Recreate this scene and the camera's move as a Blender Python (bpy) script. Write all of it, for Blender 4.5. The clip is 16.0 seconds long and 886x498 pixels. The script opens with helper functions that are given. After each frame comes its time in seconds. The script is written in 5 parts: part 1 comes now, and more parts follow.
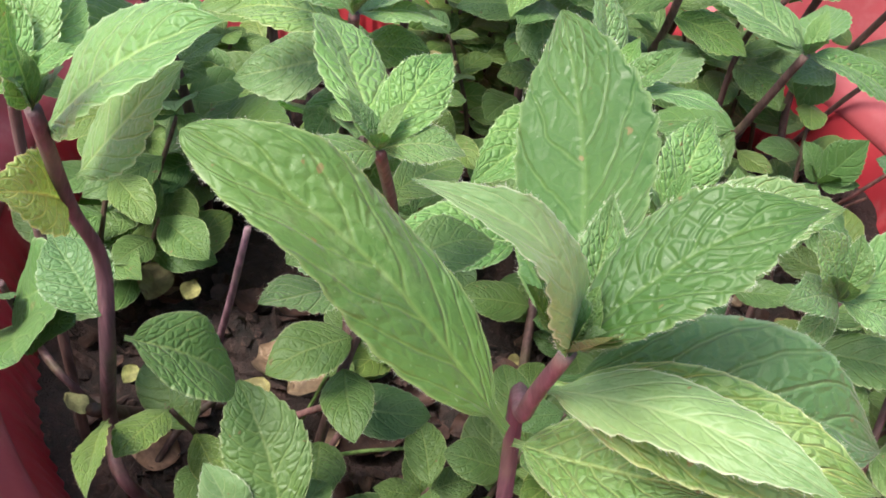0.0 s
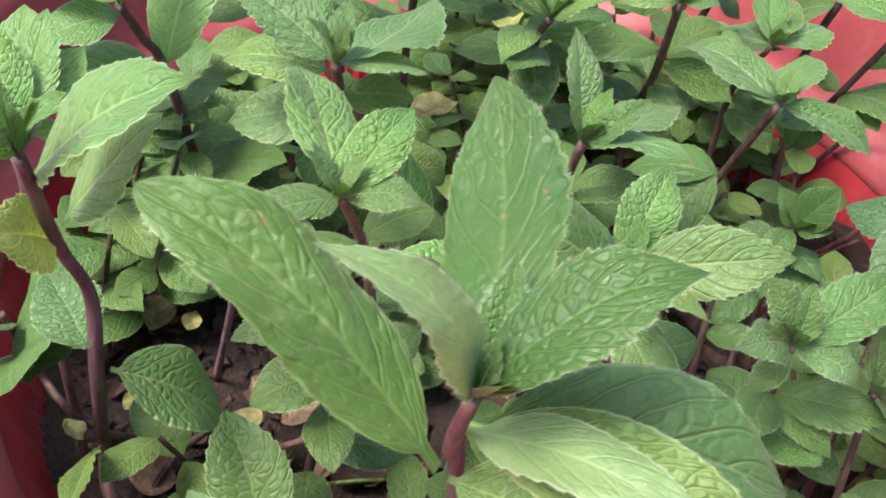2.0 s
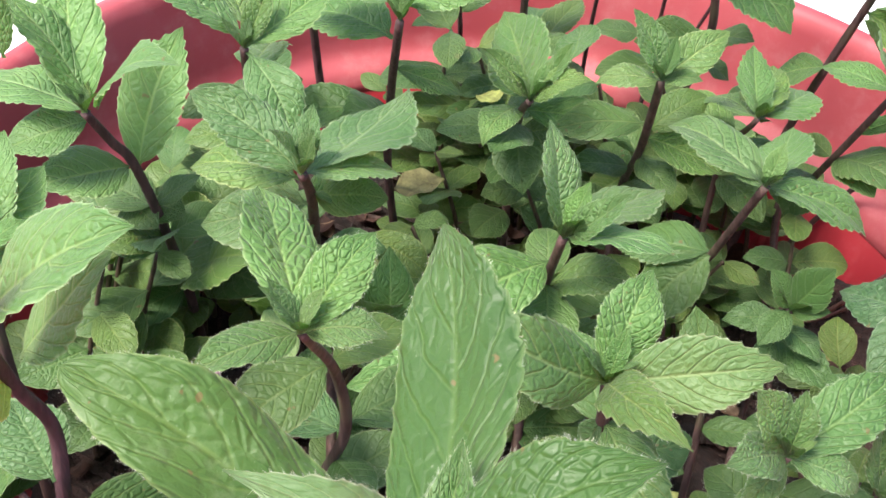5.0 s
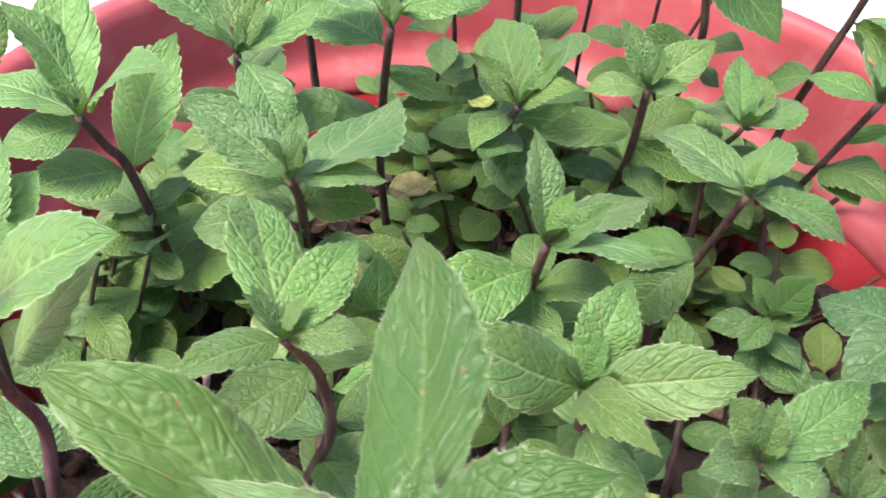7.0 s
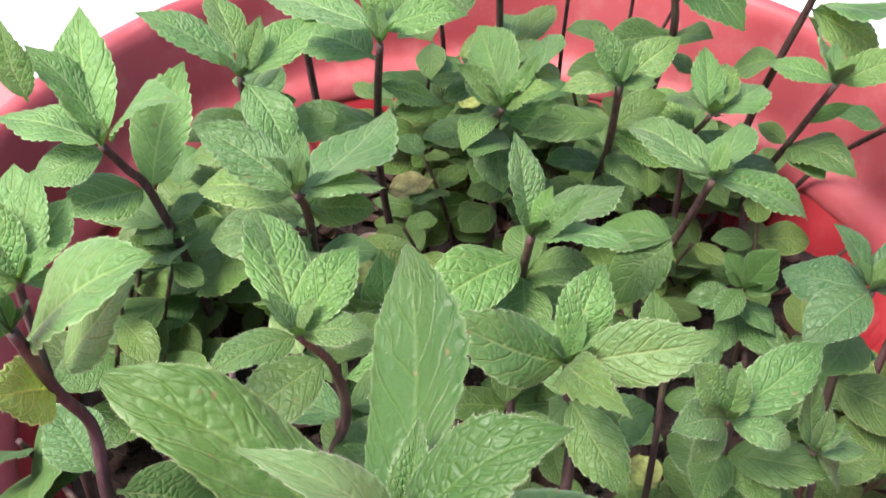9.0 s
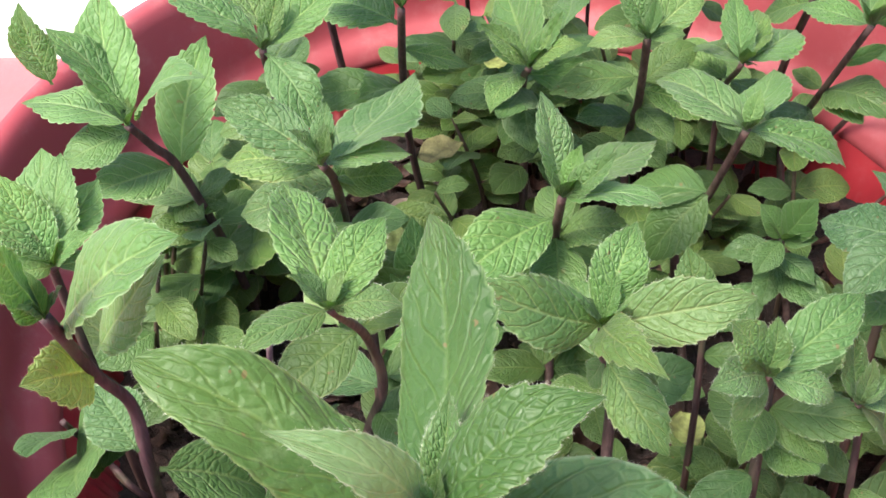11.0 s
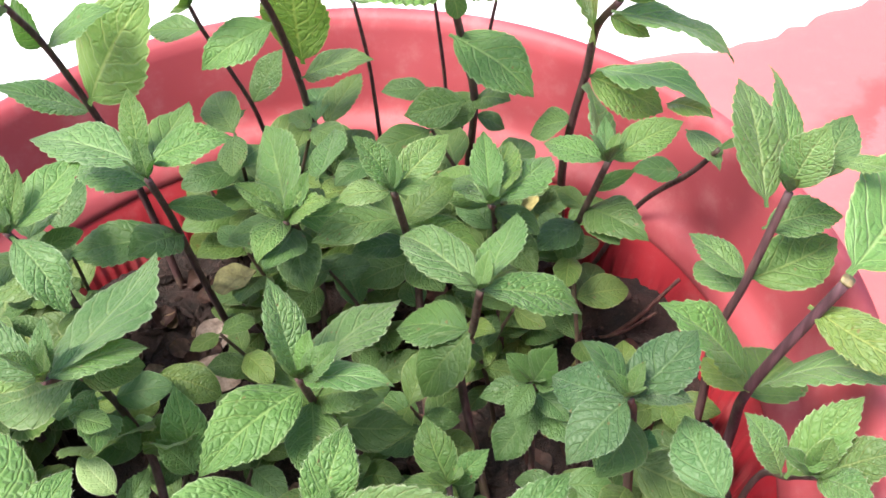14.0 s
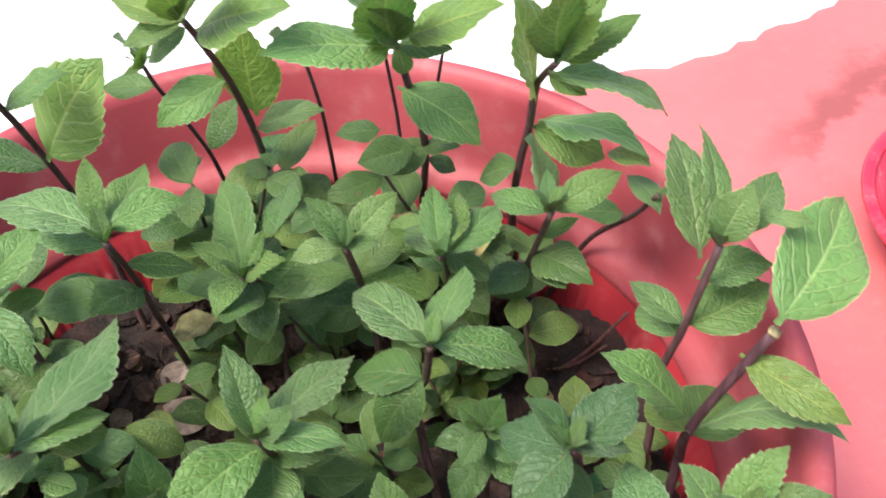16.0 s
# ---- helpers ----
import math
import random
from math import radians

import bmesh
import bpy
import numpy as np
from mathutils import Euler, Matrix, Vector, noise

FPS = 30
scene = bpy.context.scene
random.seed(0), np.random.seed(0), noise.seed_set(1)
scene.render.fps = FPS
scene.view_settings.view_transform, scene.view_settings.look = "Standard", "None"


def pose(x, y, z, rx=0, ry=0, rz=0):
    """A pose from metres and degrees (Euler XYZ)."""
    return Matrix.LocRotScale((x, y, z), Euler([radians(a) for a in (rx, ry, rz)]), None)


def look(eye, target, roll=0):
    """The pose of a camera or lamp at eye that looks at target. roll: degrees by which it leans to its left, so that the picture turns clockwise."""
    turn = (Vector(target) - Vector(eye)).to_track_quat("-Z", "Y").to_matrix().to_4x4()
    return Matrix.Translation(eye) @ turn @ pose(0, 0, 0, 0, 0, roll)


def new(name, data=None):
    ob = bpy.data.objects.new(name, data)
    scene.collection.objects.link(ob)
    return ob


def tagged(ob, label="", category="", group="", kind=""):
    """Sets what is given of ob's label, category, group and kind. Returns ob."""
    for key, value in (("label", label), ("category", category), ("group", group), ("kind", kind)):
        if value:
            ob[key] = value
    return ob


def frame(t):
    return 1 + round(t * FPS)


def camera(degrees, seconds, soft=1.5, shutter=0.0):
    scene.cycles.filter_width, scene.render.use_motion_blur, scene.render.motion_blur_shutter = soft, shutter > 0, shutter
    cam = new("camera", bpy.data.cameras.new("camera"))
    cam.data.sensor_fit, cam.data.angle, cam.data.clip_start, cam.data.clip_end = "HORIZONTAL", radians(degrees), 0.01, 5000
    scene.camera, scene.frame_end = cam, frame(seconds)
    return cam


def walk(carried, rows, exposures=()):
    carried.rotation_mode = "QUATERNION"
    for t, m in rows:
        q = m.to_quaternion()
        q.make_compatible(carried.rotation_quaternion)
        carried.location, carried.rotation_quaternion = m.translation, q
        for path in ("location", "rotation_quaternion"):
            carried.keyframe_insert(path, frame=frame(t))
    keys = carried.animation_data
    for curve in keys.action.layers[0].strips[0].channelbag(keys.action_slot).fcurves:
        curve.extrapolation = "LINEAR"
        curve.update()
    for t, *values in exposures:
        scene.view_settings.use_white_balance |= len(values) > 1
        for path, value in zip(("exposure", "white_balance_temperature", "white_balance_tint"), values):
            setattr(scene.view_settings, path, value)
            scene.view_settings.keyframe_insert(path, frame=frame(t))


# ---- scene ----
# the camera and its way
cam = camera(46.7, 16.0, soft=1.7, shutter=0.4)
PATH = [
    (0, (-0.00047, -0.00052, 0.42031), (0.02265, 0.21196, 0.20980), 8.48),
    (0.5, (0.00211, 0.00244, 0.41597), (0.02428, 0.21693, 0.20741), 8.73),
    (1, (-0.00037, 0.00869, 0.41341), (0.02290, 0.22174, 0.20350), 9.54),
    (1.5, (0.00052, 0.00346, 0.42037), (0.01829, 0.21819, 0.21163), 7.99),
    (2, (0.01153, -0.00548, 0.43063), (0.02456, 0.21252, 0.22494), 7.38),
    (2.5, (0.02019, -0.00450, 0.43357), (0.02877, 0.21523, 0.22949), 5.82),
    (3, (0.02337, -0.00253, 0.43523), (0.03284, 0.21964, 0.23386), 5.53),
    (3.5, (0.02178, 0.00342, 0.43515), (0.03063, 0.22877, 0.23732), 5.34),
    (4, (0.02176, 0.00763, 0.42273), (0.02668, 0.23345, 0.22530), 4.94),
    (4.5, (0.02026, 0.01290, 0.43528), (0.02760, 0.23662, 0.23555), 4.11),
    (4.7, (0.01950, 0.01180, 0.43700), (0.02750, 0.23620, 0.23880), 4.10),
    (6.8, (0.01850, 0.01180, 0.43850), (0.02750, 0.23640, 0.24050), 4.20),
    (7, (0.02282, 0.00991, 0.44229), (0.03062, 0.23415, 0.24315), 4.56),
    (7.5, (0.03143, 0.00847, 0.44329), (0.03748, 0.23379, 0.24531), 3.44),
    (8, (0.03001, -0.00874, 0.45192), (0.03410, 0.21855, 0.25616), 1.65),
    (8.5, (0.02388, -0.01352, 0.46733), (0.03090, 0.21061, 0.26804), 0.26),
    (9, (0.02654, -0.00778, 0.46173), (0.03099, 0.21379, 0.25951), 0.46),
    (9.2, (0.02540, -0.00620, 0.45640), (0.03110, 0.21400, 0.25280), 0.60),
    (11.3, (0.03050, -0.00450, 0.46130), (0.02380, 0.20480, 0.25050), -4.80),
    (11.5, (0.03652, -0.00102, 0.46066), (0.03380, 0.20827, 0.24574), -5.70),
    (12, (0.05481, 0.00769, 0.47608), (0.05682, 0.21501, 0.25925), -4.83),
    (12.5, (0.06879, 0.01055, 0.48259), (0.07113, 0.21896, 0.26681), -5.40),
    (13, (0.07787, 0.01187, 0.48543), (0.08820, 0.22221, 0.27177), -4.74),
    (13.5, (0.08362, 0.01602, 0.49356), (0.09469, 0.22786, 0.28142), -5.39),
    (14, (0.08173, 0.02108, 0.49521), (0.09788, 0.23330, 0.28378), -4.54),
    (14.5, (0.08193, 0.02278, 0.49530), (0.09904, 0.23583, 0.28478), -5.53),
    (15, (0.09898, 0.02419, 0.49303), (0.11537, 0.23675, 0.28195), -6.87),
    (15.5, (0.10884, 0.01474, 0.49969), (0.12648, 0.22822, 0.28966), -7.24),
    (16, (0.08982, 0.02349, 0.51611), (0.11435, 0.23397, 0.30375), -4.52),
]
walk(cam, [(t, look(eye, target, roll)) for t, eye, target, roll in PATH], exposures=[(0, 1.56), (1.0, 1.45), (2.5, 1.47), (4.5, 1.44), (7.5, 1.56), (9, 1.49), (11.5, 1.46), (12, 1.56), (13, 1.65), (14.5, 1.45), (15.5, 1.34), (16, 1.16)])

# sky and sun: bright, soft open shade
world = bpy.data.worlds.new("sky")
scene.world = world
world.use_nodes = True
wn = world.node_tree.nodes
sky = wn.new("ShaderNodeTexSky")
sky.sky_type = "NISHITA"
sky.sun_disc = False
sky.sun_elevation = radians(65)
sky.sun_rotation = radians(242)
sky.air_density, sky.dust_density, sky.ozone_density = 1.0, 3.0, 1.0
wn["Background"].inputs["Strength"].default_value = 0.15
world.node_tree.links.new(sky.outputs[0], wn["Background"].inputs["Color"])
sun_data = bpy.data.lights.new("sun", "SUN")
sun_data.energy, sun_data.angle, sun_data.color = 3.0, radians(22), (1.0, 0.95, 0.87)
sun = new("sun", sun_data)
sun.matrix_world = look((-1.15, -0.60, 2.3), (0, 0, 0))

POT = Vector((0.047, 0.248, 0.0))
WIDE, LONG = 1.03, 1.05  # the pot is slightly oval
SOIL_Z = 0.150


# ---- materials ----
class Nodes:
    """A small builder for node materials."""

    def __init__(self, name):
        self.material = bpy.data.materials.new(name)
        self.material.use_nodes = True
        self.tree = self.material.node_tree
        self.tree.nodes.clear()
        self.out = self.tree.nodes.new("ShaderNodeOutputMaterial")

    def put(self, socket, value):
        if isinstance(value, bpy.types.NodeSocket):
            self.tree.links.new(value, socket)
        else:
            socket.default_value = value

    def node(self, kind, **inputs):
        n = self.tree.nodes.new(kind)
        for key, value in inputs.items():
            self.put(n.inputs[key.replace("_", " ")], value)
        return n

    def math(self, op, a, b=0.0, c=0.0):
        n = self.tree.nodes.new("ShaderNodeMath")
        n.operation = op
        for socket, value in zip(n.inputs, (a, b, c)):
            self.put(socket, value)
        return n.outputs[0]

    def step(self, value, low, high, to_low=0.0, to_high=1.0):
        n = self.tree.nodes.new("ShaderNodeMapRange")
        n.interpolation_type = "SMOOTHSTEP"
        for socket, v in zip(n.inputs, (value, low, high, to_low, to_high)):
            self.put(socket, v)
        return n.outputs[0]

    def mix(self, factor, a, b, blend="MIX"):
        n = self.tree.nodes.new("ShaderNodeMix")
        n.data_type, n.blend_type = "RGBA", blend
        self.put(n.inputs[0], factor)
        self.put(n.inputs[6], a)
        self.put(n.inputs[7], b)
        return n.outputs[2]

    def noise(self, vector, scale, detail=3.0, rough=0.5):
        return self.node("ShaderNodeTexNoise", Vector=vector, Scale=scale, Detail=detail, Roughness=rough).outputs[0]

    def bump(self, height, strength, distance):
        return self.node("ShaderNodeBump", Height=height, Strength=strength, Distance=distance).outputs[0]

    def surface(self, shader):
        self.tree.links.new(shader, self.out.inputs[0])
        return self.material


def rgb(r, g, b):
    return (r, g, b, 1.0)


def leaf_material():
    """Mint leaf: pale midrib, arched side veins, a cross net that parts the blade into small quilted fields, brown specks."""
    n = Nodes("mint_leaf")
    tex = n.tree.nodes.new("ShaderNodeTexCoord")
    info = n.tree.nodes.new("ShaderNodeObjectInfo")
    sep = n.node("ShaderNodeSeparateXYZ", Vector=tex.outputs["UV"])
    u, v = sep.outputs[0], sep.outputs[1]
    here = n.node("ShaderNodeVectorMath", Vector=tex.outputs["Object"])
    n.put(here.inputs[1], n.node("ShaderNodeCombineXYZ", X=info.outputs["Random"], Y=n.math("MULTIPLY", info.outputs["Random"], 7.3)).outputs[0])
    place = here.outputs[0]
    across = n.math("ABSOLUTE", n.math("MULTIPLY_ADD", v, 2.0, -1.0))
    side = n.math("GREATER_THAN", v, 0.5)
    count = n.math("MULTIPLY_ADD", info.outputs["Random"], 1.2, 5.0)
    wob = n.math("MULTIPLY_ADD", n.noise(place, 120.0, 2.0), 0.7, -0.35)
    arch = n.math("MULTIPLY", across, n.math("MULTIPLY_ADD", across, -0.75, -1.05))
    phase = n.math("ADD", n.math("ADD", n.math("MULTIPLY_ADD", u, count, arch), wob), n.math("MULTIPLY", side, 0.37))
    lateral = n.math("PINGPONG", phase, 0.5)
    side_vein = n.step(lateral, 0.015, 0.075, 1.0, 0.0)
    midrib = n.step(across, 0.022, 0.065, 1.0, 0.0)
    grid = n.node("ShaderNodeCombineXYZ", X=n.math("MULTIPLY", phase, 1.8), Y=n.math("MULTIPLY_ADD", u, 10.5, n.math("MULTIPLY", across, 2.2)), Z=n.math("MULTIPLY_ADD", info.outputs["Random"], 40.0, n.math("MULTIPLY", side, 9.0))).outputs[0]
    cells = n.node("ShaderNodeTexVoronoi", Vector=grid, Scale=1.0, Randomness=0.85)
    cells.feature = "DISTANCE_TO_EDGE"
    cross_vein = n.step(cells.outputs[0], 0.015, 0.075, 1.0, 0.0)
    net = n.node("ShaderNodeTexVoronoi", Vector=place, Scale=620.0)
    net.feature = "DISTANCE_TO_EDGE"
    fine = n.step(net.outputs[0], 0.0, 0.16, 1.0, 0.0)
    inner = n.step(across, 0.80, 0.98, 1.0, 0.35)
    veins = n.math("MAXIMUM", midrib, n.math("MULTIPLY", inner, n.math("MAXIMUM", n.math("MULTIPLY", side_vein, 0.85), n.math("MULTIPLY", cross_vein, 0.12))))
    broad = n.noise(place, 45.0, 2.0)
    grain = n.noise(place, 1100.0, 4.0, 0.65)
    green = n.mix(n.step(broad, 0.3, 0.72), rgb(0.070, 0.158, 0.037), rgb(0.112, 0.212, 0.056))
    green = n.mix(n.step(grain, 0.35, 0.7, 0.0, 0.30), green, rgb(0.125, 0.235, 0.085))
    green = n.mix(n.math("MULTIPLY", fine, 0.10), green, rgb(0.15, 0.25, 0.09))
    green = n.mix(n.math("MULTIPLY", veins, n.math("MULTIPLY_ADD", info.outputs["Alpha"], 0.40, 0.16)), green, rgb(0.255, 0.355, 0.135))
    edge = n.step(across, 0.93, 1.0, 0.0, 0.65)
    green = n.mix(edge, green, rgb(0.31, 0.39, 0.21))
    green = n.mix(1.0, green, info.outputs["Color"], "MULTIPLY")
    bloom = n.step(n.noise(place, 300.0, 5.0, 0.7), 0.45, 0.75, 0.0, 0.30)
    green = n.mix(n.math("MULTIPLY", bloom, n.step(n.noise(place, 30.0, 1.0), 0.42, 0.66)), green, rgb(0.25, 0.34, 0.18))
    spots = n.step(n.noise(place, 310.0, 2.0, 0.6), 0.71, 0.74)
    green = n.mix(n.math("MULTIPLY", spots, 0.7), green, rgb(0.17, 0.11, 0.045))
    scorch = n.step(n.noise(place, 95.0, 3.0, 0.6), 0.70, 0.78)
    green = n.mix(n.math("MULTIPLY", scorch, 0.5), green, rgb(0.20, 0.17, 0.07))
    dust = n.step(n.noise(place, 1500.0, 1.0), 0.72, 0.8)
    green = n.mix(n.math("MULTIPLY", dust, 0.25), green, rgb(0.42, 0.46, 0.36))
    quilt = n.math("MULTIPLY", n.step(cells.outputs[0], 0.0, 0.26), n.step(n.noise(place, 25.0, 1.0), 0.35, 0.65, 0.18, 0.5))
    ridge = n.math("MULTIPLY", n.math("MULTIPLY", n.step(lateral, 0.0, 0.12), n.step(across, 0.0, 0.10)), 0.5)
    height = n.math("ADD", n.math("MULTIPLY_ADD", fine, -0.05, n.math("ADD", quilt, ridge)), n.math("MULTIPLY", grain, 0.14))
    mottle = n.noise(place, 230.0, 3.0, 0.55)
    normal = n.bump(n.math("MULTIPLY", info.outputs["Alpha"], n.math("MULTIPLY_ADD", mottle, 0.30, height)), 0.7, 0.0012)
    b = n.node("ShaderNodeBsdfPrincipled", Base_Color=green, Roughness=n.step(grain, 0.2, 0.8, 0.42, 0.62), Normal=normal)
    b.inputs["Specular IOR Level"].default_value = 0.5
    b.inputs["Sheen Weight"].default_value = 0.07  # short down
    b.inputs["Sheen Roughness"].default_value = 0.4
    t = n.node("ShaderNodeBsdfTranslucent", Color=n.mix(1.0, green, rgb(1.12, 1.35, 0.6), "MULTIPLY"), Normal=normal)
    m = n.node("ShaderNodeMixShader", Fac=0.32)
    n.put(m.inputs[1], b.outputs[0])
    n.put(m.inputs[2], t.outputs[0])
    return n.surface(m.outputs[0])


def stem_material():
    n = Nodes("mint_stem")
    tex = n.tree.nodes.new("ShaderNodeTexCoord")
    info = n.tree.nodes.new("ShaderNodeObjectInfo")
    p = tex.outputs["Object"]
    streak = n.node("ShaderNodeMapping", Vector=p, Scale=(620.0, 620.0, 60.0)).outputs[0]
    lines = n.noise(streak, 1.0, 3.0)
    c = n.mix(n.step(lines, 0.35, 0.7), rgb(0.68, 0.68, 0.68), rgb(1.3, 1.3, 1.3))
    c = n.mix(1.0, c, info.outputs["Color"], "MULTIPLY")
    c = n.mix(n.step(n.noise(p, 60.0), 0.5, 0.75, 0.0, 0.35), c, rgb(0.12, 0.13, 0.055))
    b = n.node("ShaderNodeBsdfPrincipled", Base_Color=c, Roughness=0.58, Normal=n.bump(lines, 0.8, 0.0006))
    b.inputs["Specular IOR Level"].default_value = 0.3
    return n.surface(b.outputs[0])


def plastic_material(name, low, high, rough):
    """Weathered red plastic: faded patches, dust film, fine scratches; a little daylight shines through it."""
    n = Nodes(name)
    tex = n.tree.nodes.new("ShaderNodeTexCoord")
    p = tex.outputs["Object"]
    c = n.mix(n.step(n.noise(p, 14.0, 4.0), 0.35, 0.7), low, high)
    dust = n.step(n.noise(p, 55.0, 6.0, 0.7), 0.48, 0.8)
    c = n.mix(n.math("MULTIPLY", dust, 0.24), c, rgb(0.62, 0.36, 0.34))
    fine = n.noise(p, 900.0, 3.0, 0.7)
    c = n.mix(n.step(fine, 0.6, 0.8, 0.0, 0.16), c, rgb(0.25, 0.08, 0.06))
    h = n.math("ADD", n.noise(p, 35.0, 2.0), n.math("MULTIPLY", fine, 0.08))
    b = n.node("ShaderNodeBsdfPrincipled", Base_Color=c, Roughness=n.step(dust, 0.0, 1.0, rough, rough + 0.22), Normal=n.bump(h, 0.25, 0.002))
    t = n.node("ShaderNodeBsdfTranslucent", Color=n.mix(1.0, c, rgb(1.0, 0.35, 0.45), "MULTIPLY"))
    m = n.node("ShaderNodeMixShader", Fac=0.08)
    n.put(m.inputs[1], b.outputs[0])
    n.put(m.inputs[2], t.outputs[0])
    return n.surface(m.outputs[0])


def soil_material(name="potting_soil", tint=1.0):
    n = Nodes(name)
    tex = n.tree.nodes.new("ShaderNodeTexCoord")
    p = tex.outputs["Object"]
    g1, g2 = n.noise(p, 70.0, 6.0, 0.7), n.noise(p, 420.0, 4.0, 0.7)
    c = n.mix(n.step(g1, 0.32, 0.7), rgb(0.009 * tint, 0.006 * tint, 0.005 * tint), rgb(0.040 * tint, 0.019 * tint, 0.015 * tint))
    c = n.mix(n.step(g2, 0.56, 0.75, 0.0, 0.6), c, rgb(0.125 * tint, 0.066 * tint, 0.052 * tint))
    b = n.node("ShaderNodeBsdfPrincipled", Base_Color=c, Roughness=0.9, Normal=n.bump(n.math("ADD", g1, n.math("MULTIPLY", g2, 0.5)), 1.0, 0.004))
    return n.surface(b.outputs[0])


def litter_material():
    """Dry plant bits; the object's colour tints them."""
    n = Nodes("dry_litter")
    tex = n.tree.nodes.new("ShaderNodeTexCoord")
    info = n.tree.nodes.new("ShaderNodeObjectInfo")
    p = tex.outputs["Object"]
    c = n.mix(n.step(n.noise(p, 180.0, 4.0, 0.7), 0.35, 0.72), rgb(0.55, 0.5, 0.45), rgb(1.25, 1.2, 1.1))
    c = n.mix(1.0, c, info.outputs["Color"], "MULTIPLY")
    c = n.mix(n.step(n.noise(p, 320.0, 2.0), 0.68, 0.74, 0.0, 0.7), c, rgb(0.07, 0.035, 0.02))
    b = n.node("ShaderNodeBsdfPrincipled", Base_Color=c, Roughness=0.7, Normal=n.bump(n.noise(p, 500.0, 3.0), 0.5, 0.001))
    t = n.node("ShaderNodeBsdfTranslucent", Color=c)
    m = n.node("ShaderNodeMixShader", Fac=0.2)
    n.put(m.inputs[1], b.outputs[0])
    n.put(m.inputs[2], t.outputs[0])
    return n.surface(m.outputs[0])


def floor_material():
    """Red oxide cement floor, worn and dusty, with a damp darker drift."""
    n = Nodes("red_cement")
    tex = n.tree.nodes.new("ShaderNodeTexCoord")
    p = tex.outputs["Object"]
    c = n.mix(n.step(n.noise(p, 5.0, 5.0, 0.6), 0.3, 0.72), rgb(0.46, 0.098, 0.100), rgb(0.52, 0.132, 0.130))
    c = n.mix(n.step(n.noise(p, 60.0, 6.0, 0.7), 0.5, 0.8, 0.0, 0.35), c, rgb(0.56, 0.20, 0.19))
    skew = n.node("ShaderNodeMapping", Vector=p, Rotation=(0, 0, radians(-38)), Scale=(5.0, 22.0, 1.0)).outputs[0]
    drift = n.step(n.noise(skew, 1.0, 6.0, 0.65), 0.55, 0.72)
    c = n.mix(n.math("MULTIPLY", drift, 0.3), c, rgb(0.40, 0.12, 0.10))
    xyz = n.node("ShaderNodeSeparateXYZ", Vector=p)
    ragged = n.math("MULTIPLY_ADD", n.noise(p, 28.0, 6.0, 0.65), 0.10, -0.05)
    line = n.math("ADD", n.math("SUBTRACT", n.math("MULTIPLY_ADD", xyz.outputs[0], 0.620, 0.315), xyz.outputs[1]), ragged)
    over = n.math("MULTIPLY", n.step(line, -0.045, -0.012, 0.0, 1.0), n.step(line, 0.0, 0.014, 1.0, 0.0))
    over = n.math("MULTIPLY", over, n.step(xyz.outputs[0], 0.38, 0.47))
    c = n.mix(n.math("MULTIPLY", n.step(line, -0.03, 0.004, 1.0, 0.0), 0.4), c, rgb(0.46, 0.13, 0.12))
    c = n.mix(n.math("MULTIPLY", over, 0.85), c, rgb(0.22, 0.055, 0.050))
    b = n.node("ShaderNodeBsdfPrincipled", Base_Color=c, Roughness=0.45, Normal=n.bump(n.noise(p, 120.0, 6.0, 0.7), 0.35, 0.002))
    return n.surface(b.outputs[0])


def lime_material():
    n = Nodes("white_lime")
    tex = n.tree.nodes.new("ShaderNodeTexCoord")
    p = tex.outputs["Object"]
    # near-white of the limewash also stands for the full sun out there
    c = n.mix(n.step(n.noise(p, 8.0, 5.0), 0.35, 0.75), rgb(0.86, 0.86, 0.85), rgb(0.78, 0.77, 0.74))
    b = n.node("ShaderNodeBsdfPrincipled", Base_Color=c, Roughness=0.8, Normal=n.bump(n.noise(p, 60.0, 5.0), 0.3, 0.003))
    return n.surface(b.outputs[0])


def down_material():
    n = Nodes("leaf_down")
    b = n.node("ShaderNodeBsdfPrincipled", Base_Color=rgb(0.62, 0.66, 0.52), Roughness=0.6)
    t = n.node("ShaderNodeBsdfTranslucent", Color=rgb(0.62, 0.68, 0.50))
    m = n.node("ShaderNodeMixShader", Fac=0.5)
    n.put(m.inputs[1], b.outputs[0])
    n.put(m.inputs[2], t.outputs[0])
    return n.surface(m.outputs[0])


DOWN = down_material()
LEAF, STEM, SOIL, LITTER = leaf_material(), stem_material(), soil_material(), litter_material()
# rim plastic paled for direct light and sheen, body plastic deepened for shade
RED = plastic_material("red_plastic", rgb(0.30, 0.014, 0.024), rgb(0.36, 0.030, 0.040), 0.42)
LIT_RED = plastic_material("lit_red_plastic", rgb(0.31, 0.044, 0.054), rgb(0.39, 0.072, 0.084), 0.6)
GLOSSY = plastic_material("glossy_red_plastic", rgb(0.55, 0.02, 0.05), rgb(0.62, 0.035, 0.065), 0.18)
CEMENT, LIME = floor_material(), lime_material()


